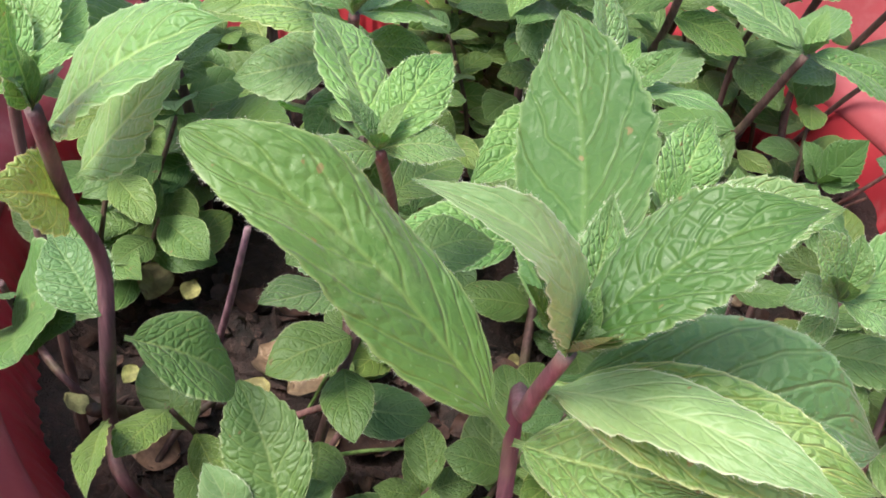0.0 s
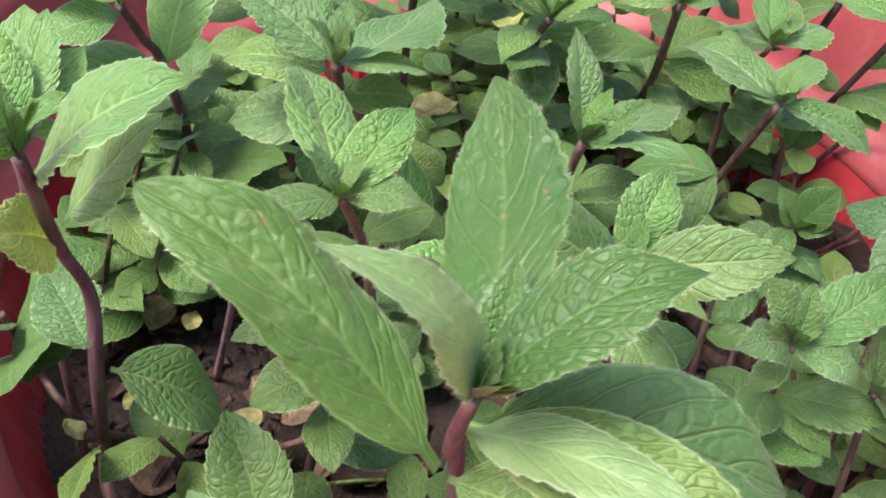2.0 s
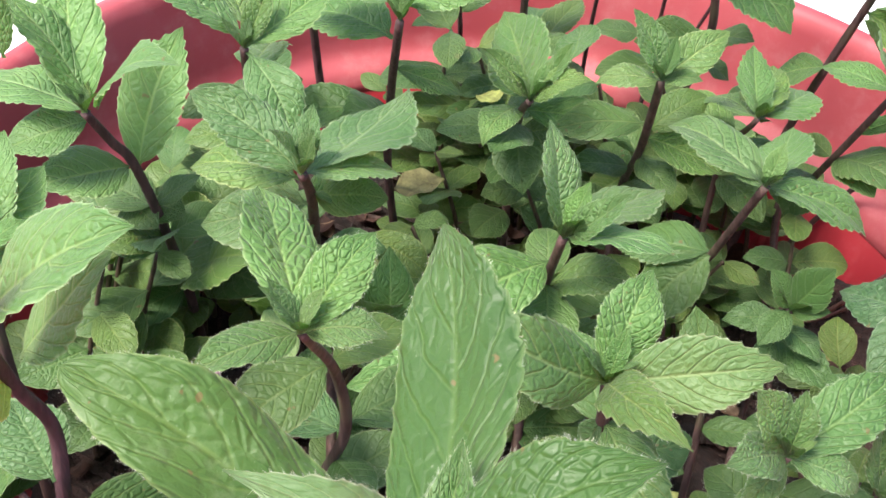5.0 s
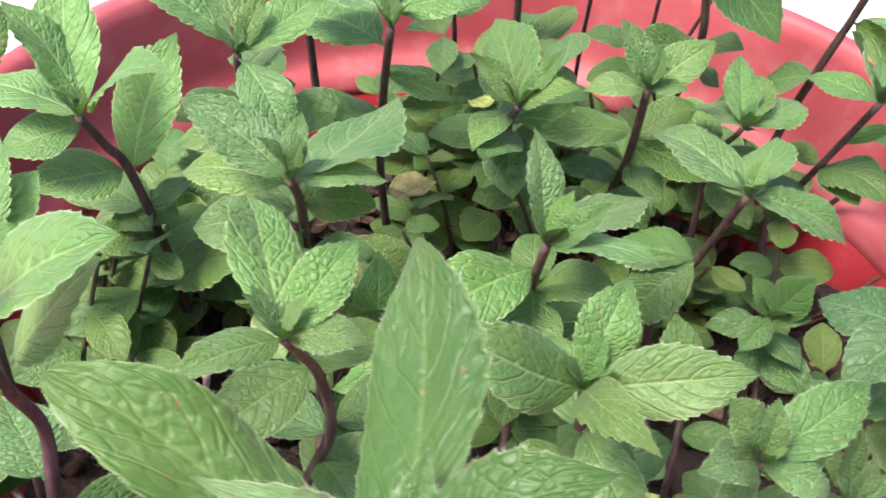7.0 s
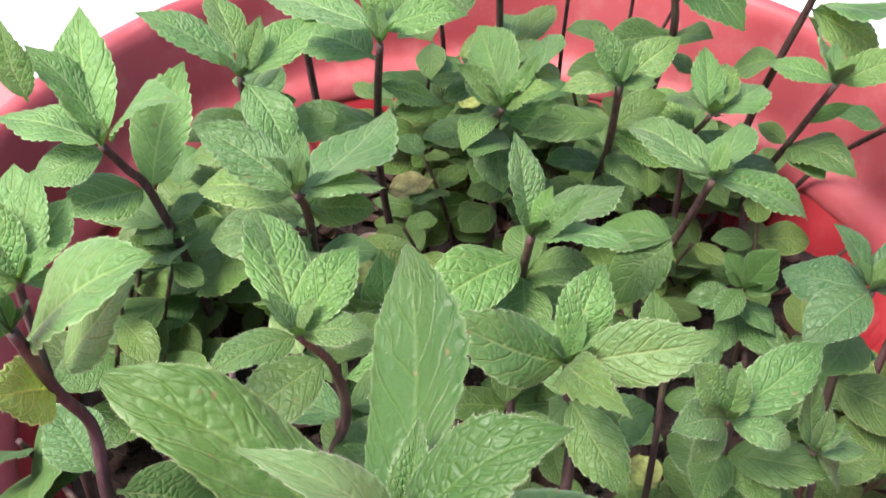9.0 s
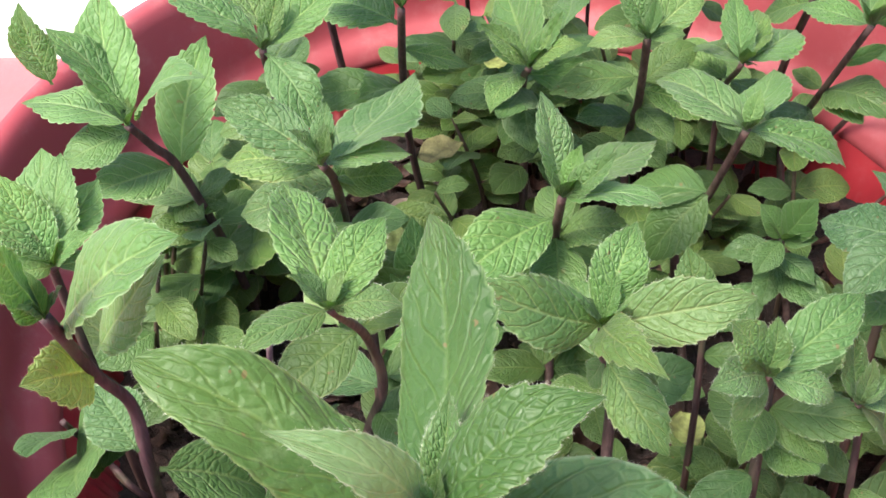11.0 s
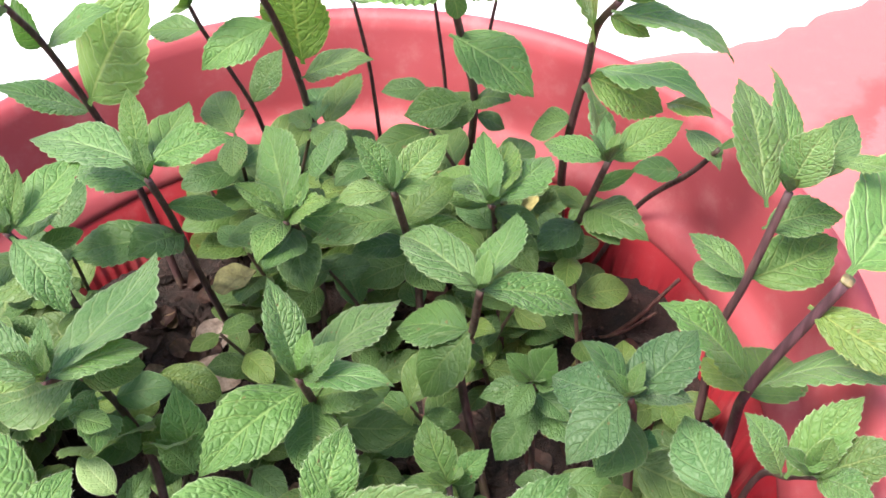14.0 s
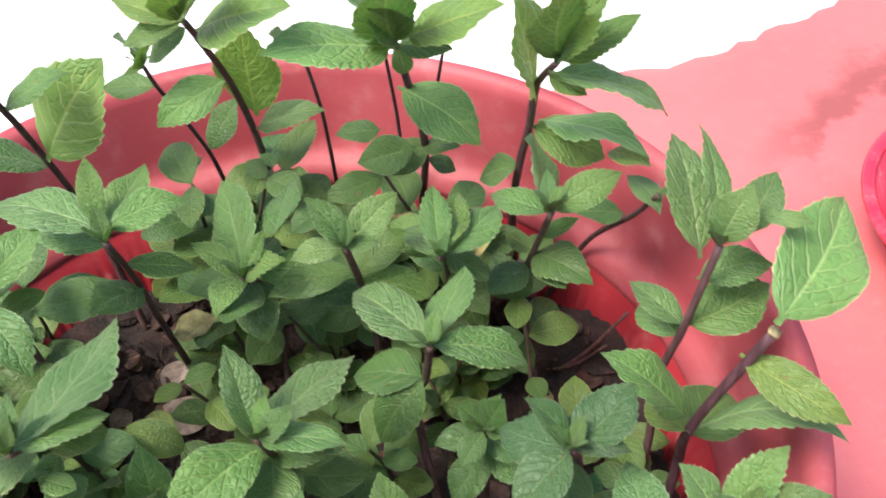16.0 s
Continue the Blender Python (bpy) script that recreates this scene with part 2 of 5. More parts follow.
# ---- builders ----
def mesh_of(name, verts, faces, material, smooth=True, uvs=None):
    me = bpy.data.meshes.new(name)
    me.from_pydata([tuple(map(float, p)) for p in verts], [], faces)
    if uvs is not None:
        layer = me.uv_layers.new(name="UVMap")
        index = np.empty(len(me.loops), dtype=np.int32)
        me.loops.foreach_get("vertex_index", index)
        layer.data.foreach_set("uv", np.asarray(uvs, dtype=np.float32)[index].ravel())
    me.materials.append(material)
    me.polygons.foreach_set("use_smooth", [smooth] * len(me.polygons))
    me.update()
    return me


def lathe(profile, segments=128, flute=None, wide=1.0, long=1.0):
    """Verts and faces of a turned shape; flute(angle, r, z) gives the radius."""
    verts, faces = [], []
    for r, z in profile:
        for s in range(segments):
            a = 2 * math.pi * s / segments
            q = flute(a, r, z) if flute else r
            verts.append((wide * q * math.cos(a), long * q * math.sin(a), z))
    for i in range(len(profile) - 1):
        for s in range(segments):
            t = (s + 1) % segments
            faces.append((i * segments + s, i * segments + t, (i + 1) * segments + t, (i + 1) * segments + s))
    return verts, faces


def smooth_path(points, per=8):
    """Catmull-Rom through the points."""
    p = [Vector(q) for q in points]
    p = [2 * p[0] - p[1], *p, 2 * p[-1] - p[-2]]
    out = []
    for i in range(1, len(p) - 2):
        for s in range(per):
            t = s / per
            a, b, c, d = p[i - 1 : i + 3]
            out.append(0.5 * (2 * b + (c - a) * t + (2 * a - 5 * b + 4 * c - d) * t * t + (3 * b - a - 3 * c + d) * t**3))
    return out + [p[-2]]


def tube(points, radius, sides=8, square=0.0):
    """Verts and faces of a swept tube; radius(t) for t from 0 to 1. square > 0 gives the four-cornered section of a mint stem."""
    verts, faces = [], []
    n = len(points)
    ref = Vector((1, 0, 0.01))
    for i, p in enumerate(points):
        d = (points[min(i + 1, n - 1)] - points[max(i - 1, 0)]).normalized()
        x = (ref - ref.dot(d) * d).normalized()
        y = d.cross(x)
        r = radius(i / (n - 1))
        for s in range(sides):
            a = 2 * math.pi * s / sides
            q = r * (1 + square * math.cos(4 * a))
            verts.append(p + q * (math.cos(a) * x + math.sin(a) * y))
    for i in range(n - 1):
        for s in range(sides):
            t = (s + 1) % sides
            faces.append((i * sides + s, i * sides + t, (i + 1) * sides + t, (i + 1) * sides + s))
    faces.append(tuple(range(sides))[::-1])
    faces.append(tuple((n - 1) * sides + s for s in range(sides)))
    return verts, faces


def part(name, me, parent, label="", color=None):
    ob = new(name, me)
    ob.parent = parent
    if color:
        ob.color = color
    if label:
        ob["label"] = label
    return ob


rng = random.Random(11)
LIGHTWARD = Vector((-0.08, -0.38, 1.0)).normalized()


def leaf_mesh(length, width, droop, fold, round_tip, teeth, rows, cols, r, teeth_size, hook=0.0, curl=0.0):
    """A leaf along +x from the end of its stalk, top face towards +z, with a toothed edge. hook bends the outer third down, curl rolls the sides down (or up, below zero)."""
    bow, twist, ripple, skew = droop / 180.0, r.uniform(-0.22, 0.22), r.uniform(0.015, 0.04), r.uniform(-0.05, 0.05)
    ph, seed = r.uniform(0, 6.28), r.uniform(0, 900)
    stalk, depth = 0.06, r.uniform(0.014, 0.026) * teeth_size * (1 - 0.8 * round_tip)
    verts, uvs, faces = [], [], []
    for i in range(rows + 1):
        u = i / rows
        s = max(0.0, (u - stalk) / (1 - stalk))
        body = math.sin(math.pi * s ** (0.80 + 0.20 * round_tip)) ** (0.66 - 0.26 * round_tip + 0.30 * s * (1 - round_tip)) if 0 < s < 1 else 0.0
        half = 0.5 * width * body * (1 - 0.16 * (1 - round_tip) * s**2)
        saw = (s * teeth + 0.35 * noise.noise((s * 5, seed, 3.0))) % 1.0
        rise = saw / 0.72 if saw < 0.72 else (1 - saw) / 0.28
        bite = depth * (0.75 + 0.7 * noise.noise((s * 4, seed, 0))) * min(1.0, 6 * s * (1 - s))
        bent = hook * length * max(0.0, u - 0.55) ** 2 * 2.2
        for j in range(cols + 1):
            v = 2 * j / cols - 1
            a = abs(v)
            rim = max(0.0, (a - 0.72) / 0.28)
            y = v * max(half + rim * length * bite * (rise - 0.35), 0.020 * length * (1 - 0.8 * u))
            x = length * (u + rim * bite * 0.9 * (rise - 0.3) + 0.05 * a * body)
            z = length * bow * 4 * u * (1 - u) * (0.7 + 0.6 * u)
            z += abs(y) * math.tan(radians(fold)) * (1 - 0.45 * a)
            z -= (0.28 * max(0.0, a - 0.8) + curl * a * a) * max(0.0, half)
            z += length * ripple * a * a * body * math.sin(9.5 * u + ph + (1.7 if v > 0 else 0))
            z += 0.006 * length * rim * body * (1 - 0.7 * round_tip) * math.cos(2 * math.pi * saw)
            z += 0.012 * length * body * noise.noise((u * 4 + seed, v * 2, 0.5)) - bent
            c, q = math.cos(twist * u), math.sin(twist * u)
            verts.append((x, y * c + skew * length * math.sin(math.pi * u), z + y * q))
            uvs.append((s, j / cols))
    for i in range(rows):
        for j in range(cols):
            k = i * (cols + 1) + j
            faces.append((k, k + cols + 1, k + cols + 2, k + 1))
    return mesh_of("leaf", verts, faces, LEAF, uvs=uvs)


def margin_hairs(blade, count, seed):
    """Fine pale down standing off the leaf's margin."""
    r = random.Random(seed)
    me, cols = blade.data, blade["cols"]
    rows = len(me.vertices) // (cols + 1)
    verts, faces = [], []
    for _ in range(count):
        i, side = r.randrange(3, rows - 1), r.choice((0, cols))
        a, b = me.vertices[i * (cols + 1) + side].co, me.vertices[(i + 1) * (cols + 1) + side].co
        inner = me.vertices[i * (cols + 1) + (1 if side == 0 else cols - 1)].co
        p = a.lerp(b, r.random())
        along = (b - a).normalized()
        out = (p - inner).normalized()
        tip = p + r.uniform(0.0003, 0.0008) * (out + 0.7 * r.uniform(-0.4, 1.0) * along + Vector((0, 0, r.uniform(-0.5, 0.5)))).normalized()
        k = len(verts)
        verts += [p - along * 0.000014, p + along * 0.000014, tip]
        faces.append((k, k + 1, k + 2))
    hair = part("down", mesh_of("down", verts, faces, DOWN, smooth=False), blade, "pale fine hairs along the leaf edge")
    return hair


def tint_of(k, olive_shaded, rng):
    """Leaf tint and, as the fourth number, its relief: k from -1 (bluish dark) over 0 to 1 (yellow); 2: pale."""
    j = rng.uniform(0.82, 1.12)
    if olive_shaded:  # older lower leaves: more olive, and darkened for the shade down there
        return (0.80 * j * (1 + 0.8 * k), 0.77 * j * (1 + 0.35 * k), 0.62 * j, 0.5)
    if k >= 3:  # bleached, nearly white
        return (3.6, 2.6, 3.8, 0.3)
    if k >= 2:  # pale downy underside
        return (1.28 * j, 1.08 * j, 1.45 * j, 0.2)
    if k < -2:  # deep green, strongly quilted
        return (0.40, 0.50, 0.32, 0.48)
    if k < -1:  # deep green, fully grown
        return (0.60, 0.66, 0.43, 0.5)
    if k > 1:  # light green: the tint raised in place of stronger light on these leaves
        return (1.22 * j, 1.24 * j, 1.22 * j, 1)
    warm, cool = rng.uniform(0.92, 1.1), rng.uniform(0.8, 1.12)
    if k >= 0:
        return (warm * j * (1 + 0.8 * k), j * (1 + 0.33 * k), cool * j * (1 - 0.05 * k), 1)
    return (warm * j * (1 + 0.58 * k), j * (1 + 0.49 * k), cool * j * (1 + 0.40 * k), 1)


def leaf(plant, base, tip, w=0.46, droop=14, roll=0, fold=16, k=0.0, round_tip=0.0, rows=78, cols=12, teeth=1.0, hairs=0, olive_shaded=False, hook=0.0, curl=0.0, face=None):
    """One leaf of a plant, from where its stalk leaves the stem to its tip; face is where its upper side looks, if not to the light."""
    b, t = Vector(base), Vector(tip)
    own = random.Random(int(1e4 * (b.x + 2 * b.y)) * 7919 + int(1e4 * (t.x - 2 * t.y + 3 * t.z)))
    d = (t - b).normalized()
    up = Vector(face).normalized() if face else LIGHTWARD  # leaves turn towards the light
    n = up - up.dot(d) * d
    n.normalize()
    n = Matrix.Rotation(radians(roll + (0 if face else own.uniform(-8, 8))), 3, d) @ n
    s = n.cross(d)
    me = leaf_mesh((t - b).length, (t - b).length * w, droop, fold, round_tip, own.choice((9, 10, 11, 12)) if rows > 30 else rows // 4, rows, cols, own, teeth, hook, curl)
    olive_shaded = olive_shaded or b.z < 0.252 and -1 <= k <= 1  # the lower nodes carry the older leaves, tinted for their shade
    ob = part("leaf", me, plant, color=tint_of(k, olive_shaded, own))
    m = Matrix((d, s, n)).transposed().to_4x4()
    m.translation = b - plant.location
    ob.matrix_basis = m
    if hairs or b.y < 0.17 and rows > 30:
        ob["cols"] = cols
        hairs = hairs or 170
        margin_hairs(ob, hairs, own.randrange(9999))
    return ob


# patches where the soil lies open: centre and radius
BARE = (
    (-0.010, 0.345, 0.036), (0.0, 0.318, 0.024), (0.160, 0.300, 0.022), (-0.061, 0.192, 0.036),
    (-0.036, 0.239, 0.020), (-0.015, 0.185, 0.026), (0.030, 0.185, 0.018), (0.168, 0.205, 0.020),
    (0.158, 0.232, 0.020), (0.144, 0.307, 0.018), (0.074, 0.258, 0.016), (0.198, 0.245, 0.018),
    (0.127, 0.243, 0.022), (-0.064, 0.193, 0.026), (-0.049, 0.174, 0.022), (-0.042, 0.209, 0.020), (0.137, 0.308, 0.018),
    (0.000, 0.298, 0.022), (0.004, 0.276, 0.018), (-0.012, 0.320, 0.030),
)


def over_bare(p):
    return any(math.hypot(p[0] - x, p[1] - y) < r for x, y, r in BARE)


def mint_plant(*stem, thick=1.0, purple=0.6, label="", lower=True, bud=True, cut=False):
    """A mint plant: an empty at its foot with the square stem; stem points run from the top down. Leaves are added with leaf()."""
    foot = Vector(stem[-1])
    plant = new("mint_plant")
    plant.location = foot
    tagged(plant, label or "green mint plant with toothed leaves on a dark purple stem", "mint plant", "mint plants in the pot")
    pts = [p - foot for p in smooth_path([*stem[:-1], (foot.x, foot.y, foot.z - 0.012)])]
    r0 = 0.00136 * thick
    verts, faces = tube(pts, lambda t: r0 * (0.85 + 0.3 * t), 12, 0.10)
    c = (0.098 - 0.030 * purple, 0.068 - 0.038 * purple, 0.045 - 0.007 * purple, 1)
    part("stem", mesh_of("stem", verts, faces, STEM), plant, color=c)
    if cut:
        out = (pts[0] - pts[1]).normalized()
        verts, faces = tube([pts[0] - 0.0004 * out, pts[0] + 0.0006 * out, pts[0] + 0.0007 * out, pts[0] - 0.0006 * out], lambda t: r0 * (1.02 if t < 0.4 else 0.88 if t < 0.7 else 0.5), 12, 0.10)
        part("cut_end", mesh_of("cut_end", verts, faces, STEM), plant, "dried brown cut end of the stem", color=(0.21, 0.17, 0.085, 1))
    # the bud: tiny folded leaves round the tip
    if bud:
        top, spin = pts[0] + foot, rng.uniform(0, 6.28)
        for i in range(5):
            w, size = spin + i * 2.2, rng.uniform(0.006, 0.012)
            tip = top + size * Vector((0.6 * math.cos(w), 0.6 * math.sin(w), rng.uniform(0.7, 1.2)))
            leaf(plant, top, tip, rng.uniform(0.38, 0.5), rng.uniform(-4, 8), 0, rng.uniform(24, 40), rng.choice((-0.3, -0.15, 0, 0.15)), 0.0, 24, 6, face=(-0.6 * math.cos(w), -0.6 * math.sin(w), 0.6))
    # pairs of older, rounder leaves on the lower nodes, with shade in their tint
    run, node, turn = 0.0, 0.026, rng.uniform(0, 6.28)
    for a, b in zip(pts, pts[1:]):
        run += (b - a).length
        high = b.z + foot.z
        if lower and run > node and high > SOIL_Z + 0.022:
            node += rng.uniform(0.014, 0.020)
            turn += 1.57 + rng.uniform(-0.3, 0.3)
            for s in (0, math.pi):
                w = turn + s
                size = rng.uniform(0.017, 0.027)
                tip = b + foot + size * Vector((math.cos(w), math.sin(w), rng.uniform(-0.25, 0.3)))
                if math.hypot((tip.x - POT.x) / WIDE, (tip.y - POT.y) / LONG) < 0.148 and rng.random() < 0.8 and not over_bare(tip):
                    leaf(plant, b + foot, tip, rng.uniform(0.52, 0.68), rng.uniform(6, 20), 0, rng.uniform(5, 14), rng.choice((-0.25, -0.1, 0, 0, 0.1, 0.25)), 0.3, 32, 8, olive_shaded=True)
    return plant


# ---- the large structure ----
def floor_sheet():
    me = mesh_of("floor", [(-30, -30, 0), (30, -30, 0), (30, 30, 0), (-30, 30, 0)], [(0, 1, 2, 3)], CEMENT, smooth=False)
    tagged(new("floor", me), "worn red oxide cement floor", "floor", kind="structure")


def white_paving():
    """Limewashed paving beyond a ragged edge, a few millimetres proud of the floor."""
    verts, faces = [], []
    steps = 420
    for i in range(steps + 1):
        x = -3.0 + 6.0 * i / steps
        y = 0.705 + 0.36 * max(0.0, x - 0.38) + 0.014 * noise.noise((x * 6, 0.3, 0)) + 0.010 * noise.noise((x * 26, 1.3, 0)) + 0.009 * noise.noise((x * 80, 4, 0))
        verts += [(x, y, 0.0), (x, y + 0.002, 0.004), (x, y + 14.0, 0.004)]
    for i in range(steps):
        for j in range(2):
            k = 3 * i + j
            faces.append((k, k + 3, k + 4, k + 1))
    tagged(new("pavement", mesh_of("pavement", verts, faces, LIME, smooth=False)), "sunlit whitewashed paving with a ragged edge", "pavement", kind="structure")


floor_sheet()
white_paving()


def red_pot():
    pot = new("plant_pot")
    pot.location = POT
    tagged(pot, "large round red plastic pot with a broad stepped rim", "plant pot")
    fluted = lambda a, r, z: r + (0.0006 * math.cos(180 * a) if 0.02 < z < 0.169 else 0)
    body = [(0.0, 0.003), (0.118, 0.003), (0.122, 0.0), (0.128, 0.0), (0.131, 0.004), (0.158, 0.172), (0.162, 0.180), (0.1655, 0.183),
            (0.1655, 0.1865), (0.1615, 0.1865), (0.1600, 0.184), (0.1580, 0.180), (0.1545, 0.1715), (0.1525, 0.164), (0.149, 0.15), (0.142, 0.10), (0.0, 0.10)]
    part("body", mesh_of("body", *lathe(body, 1080, fluted, WIDE, LONG), RED), pot)
    rim = [(0.1658, 0.184), (0.1715, 0.192), (0.1765, 0.232), (0.1805, 0.2345), (0.1830, 0.238), (0.1832, 0.2425), (0.1815, 0.2448), (0.1785, 0.2450),
           (0.1755, 0.2425), (0.1742, 0.237), (0.1700, 0.205), (0.1690, 0.1985), (0.1662, 0.1945), (0.1632, 0.1930), (0.1606, 0.1898), (0.1592, 0.1862), (0.1586, 0.1836), (0.1596, 0.1820), (0.1625, 0.1815)]
    part("rim", mesh_of("rim", *lathe(rim, 360, None, WIDE, LONG), LIT_RED), pot, "broad rolled rim with an inner step")
    return pot


red_pot()


def soil_mound(q):
    """How far the soil is heaped up against the far side wall."""
    return 0.018 * math.exp(-((q.x - 0.192) ** 2 + (q.y - 0.298) ** 2) / 0.034 ** 2)


def soil_height(q):
    return 0.010 * noise.noise(q * 18) + 0.006 * noise.noise(q * 55) + soil_mound(q)


def soil_bed():
    verts, faces = [(0, 0, 0)], []
    rings, segs = 60, 150
    for i in range(1, rings + 1):
        r = 0.1505 * i / rings
        for s in range(segs):
            a = 2 * math.pi * s / segs
            p = Vector((WIDE * r * math.cos(a), LONG * r * math.sin(a), 0))
            q = p + POT
            z = soil_height(q) + 0.0035 * noise.noise(q * 150) + 0.0015 * noise.noise(q * 400)
            wide = 1 + 1.7 * soil_mound(q)  # the pot widens upwards
            verts.append((wide * p.x, wide * p.y, z))
    for s in range(segs):
        faces.append((0, 1 + s, 1 + (s + 1) % segs))
    for i in range(rings - 1):
        for s in range(segs):
            t = (s + 1) % segs
            a, b = 1 + i * segs, 1 + (i + 1) * segs
            faces.append((a + s, b + s, b + t, a + t))
    ob = new("soil", mesh_of("soil", verts, faces, SOIL))
    ob.location = POT + Vector((0, 0, SOIL_Z))
    tagged(ob, "dark crumbly potting soil filling the pot", "soil", kind="structure")


soil_bed()

# ---- mint plants, from the nearest to the far rim ----
p = mint_plant((0.0214, 0.0673, 0.3392), (0.0208, 0.0751, 0.3180), (0.0242, 0.0877, 0.2850), (0.0280, 0.0350, 0.1520), thick=0.85, purple=1.0, lower=False)
leaf(p, (0.0196, 0.0769, 0.3110), (-0.0226, 0.0944, 0.3430), 0.32, 11, 0, 16, -2, face=(0.50, -0.28, 0.82), round_tip=0.6, teeth=0.5, hairs=400)
leaf(p, (0.0214, 0.0673, 0.3392), (0.0228, 0.1153, 0.3505), 0.39, -10, 0, 11, -3, face=(-0.56, -0.17, 0.81), round_tip=0.35, teeth=0.9, hairs=400)
leaf(p, (0.0214, 0.0673, 0.3392), (0.0453, 0.0740, 0.3556), 0.44, 21, 0, 21, -3, face=(-0.53, -0.17, 0.83), teeth=0.7, hairs=400)
leaf(p, (0.0214, 0.0673, 0.3392), (0.0032, 0.0663, 0.3623), 0.3, 46, 10, 14, 2, teeth=0.5, hairs=260)
leaf(p, (0.0215, 0.0735, 0.3250), (0.0492, 0.0536, 0.3350), 0.27, 20, 0, 8, 2, teeth=0.5, hairs=260)
leaf(p, (0.0232, 0.0748, 0.3250), (0.0657, 0.0723, 0.3180), 0.5, 22, 0, 14, -0.8, teeth=0.5, hairs=260)
leaf(p, (0.0222, 0.0742, 0.3250), (0.0590, 0.0610, 0.3255), 0.36, 18, 0, 10, 0.55, teeth=0.5, hairs=200)
leaf(p, (0.0216, 0.0796, 0.3050), (0.0446, 0.0646, 0.3180), 0.4, 15, 0, 16, 0.1, teeth=0.5, hairs=260)
leaf(p, (0.0214, 0.0673, 0.3392), (0.0252, 0.0798, 0.3508), 0.34, -4, 0, 34, -0.5, teeth=0.5, hairs=260)
leaf(p, (0.0214, 0.0673, 0.3392), (0.0312, 0.0740, 0.3450), 0.5, 30, 0, 26, -0.5, teeth=0.5, hairs=260)
leaf(p, (0.0214, 0.0673, 0.3392), (0.0180, 0.0637, 0.3520), 0.4, 0, 0, 30, -0.3, teeth=0.5, hairs=260)

p = mint_plant((-0.0527, 0.1270, 0.3180), (-0.0540, 0.1372, 0.2880), (-0.0523, 0.1431, 0.2680), (-0.0529, 0.1397, 0.2468), (-0.0593, 0.1489, 0.2050), (-0.0543, 0.1396, 0.1900), (-0.0385, 0.1567, 0.1520), thick=1.2, purple=0.9, lower=False)
leaf(p, (-0.0545, 0.1335, 0.3080), (-0.0232, 0.1296, 0.3351), 0.55, 14, 0, 21, 1.5, hairs=170, face=(-0.66, -0.15, 0.74))
leaf(p, (-0.0526, 0.1394, 0.2930), (-0.0323, 0.1427, 0.3180), 0.58, 7, 0, 11, 0, hairs=170, face=(-0.69, -0.38, 0.61))
leaf(p, (-0.0542, 0.1379, 0.2880), (-0.0602, 0.1204, 0.3057), 0.61, 16, 0, 16, 0.5, hairs=170, face=(0.93, 0.05, 0.37))
leaf(p, (-0.0470, 0.1331, 0.2564), (-0.0271, 0.1420, 0.2308), 0.60, 13, 0, 17, -0.3, hairs=170, face=(0.80, -0.04, 0.60), round_tip=0.5, teeth=0.1)
leaf(p, (-0.0575, 0.1416, 0.2150), (-0.0483, 0.1017, 0.2470), 0.15, 6, 0, 30, 0.4, hairs=170, teeth=0.0)
# this leaf's tint is darkened for the shade behind the stem
leaf(p, (-0.0531, 0.1386, 0.2560), (-0.0664, 0.1546, 0.2620), 0.75, 5, 0, 16, -0.2, hairs=170)
leaf(p, (-0.0527, 0.1270, 0.3180), (-0.0587, 0.1185, 0.3350), 0.5, 18, 0, 20, 0.1, hairs=170)
leaf(p, (-0.0527, 0.1270, 0.3180), (-0.0492, 0.1181, 0.3450), 0.45, 5, 0, 24, -0.2, hairs=170)

p = mint_plant((0.0009, 0.1313, 0.3118), (0.0046, 0.1490, 0.2820), (0.0059, 0.1531, 0.2580), (-0.0019, 0.1595, 0.2250), (-0.0132, 0.1736, 0.1520), thick=0.9, purple=0.6)
leaf(p, (0.0009, 0.1313, 0.3118), (-0.0115, 0.1676, 0.3139), 0.44, 12, 0, 20, 0, hairs=170, face=(0.41, 0.09, 0.91))
leaf(p, (0.0009, 0.1313, 0.3118), (0.0123, 0.1481, 0.3204), 0.51, 14, 0, 17, 0, hairs=170, face=(-0.06, -0.42, 0.91))
leaf(p, (0.0009, 0.1313, 0.3118), (-0.0154, 0.1176, 0.3147), 0.48, 20, 0, 19, -0.4, hairs=170, face=(0.17, 0.00, 0.99))
leaf(p, (0.0009, 0.1313, 0.3118), (0.0155, 0.1311, 0.3119), 0.55, 25, 0, 10, -0.3, hairs=170)
leaf(p, (0.0046, 0.1490, 0.2820), (0.0111, 0.1574, 0.2900), 0.5, 10, 0, 16, 0.1, hairs=170)
leaf(p, (0.0059, 0.1531, 0.2580), (-0.0190, 0.1691, 0.2500), 0.5, 10, 0, 16, -0.2, hairs=170)
leaf(p, (-0.0031, 0.1404, 0.2688), (-0.0185, 0.1224, 0.2814), 0.49, 0, 0, 11, -0.1, hairs=170, face=(0.19, 0.45, 0.87))
leaf(p, (-0.0129, 0.2093, 0.2185), (-0.0225, 0.2182, 0.2289), 0.62, 12, 0, 8, 3, round_tip=0.5, teeth=0.3, face=(0.10, -0.45, 0.90))

p = mint_plant((0.0580, 0.1453, 0.2869), (0.0591, 0.1458, 0.2750), (0.0639, 0.1555, 0.2400), (0.0550, 0.1180, 0.1520), thick=1, purple=0.6)
leaf(p, (0.0580, 0.1453, 0.2869), (0.0671, 0.1635, 0.3007), 0.55, 12, 0, 18, 0.1, hairs=170, face=(0.11, -0.63, 0.77))
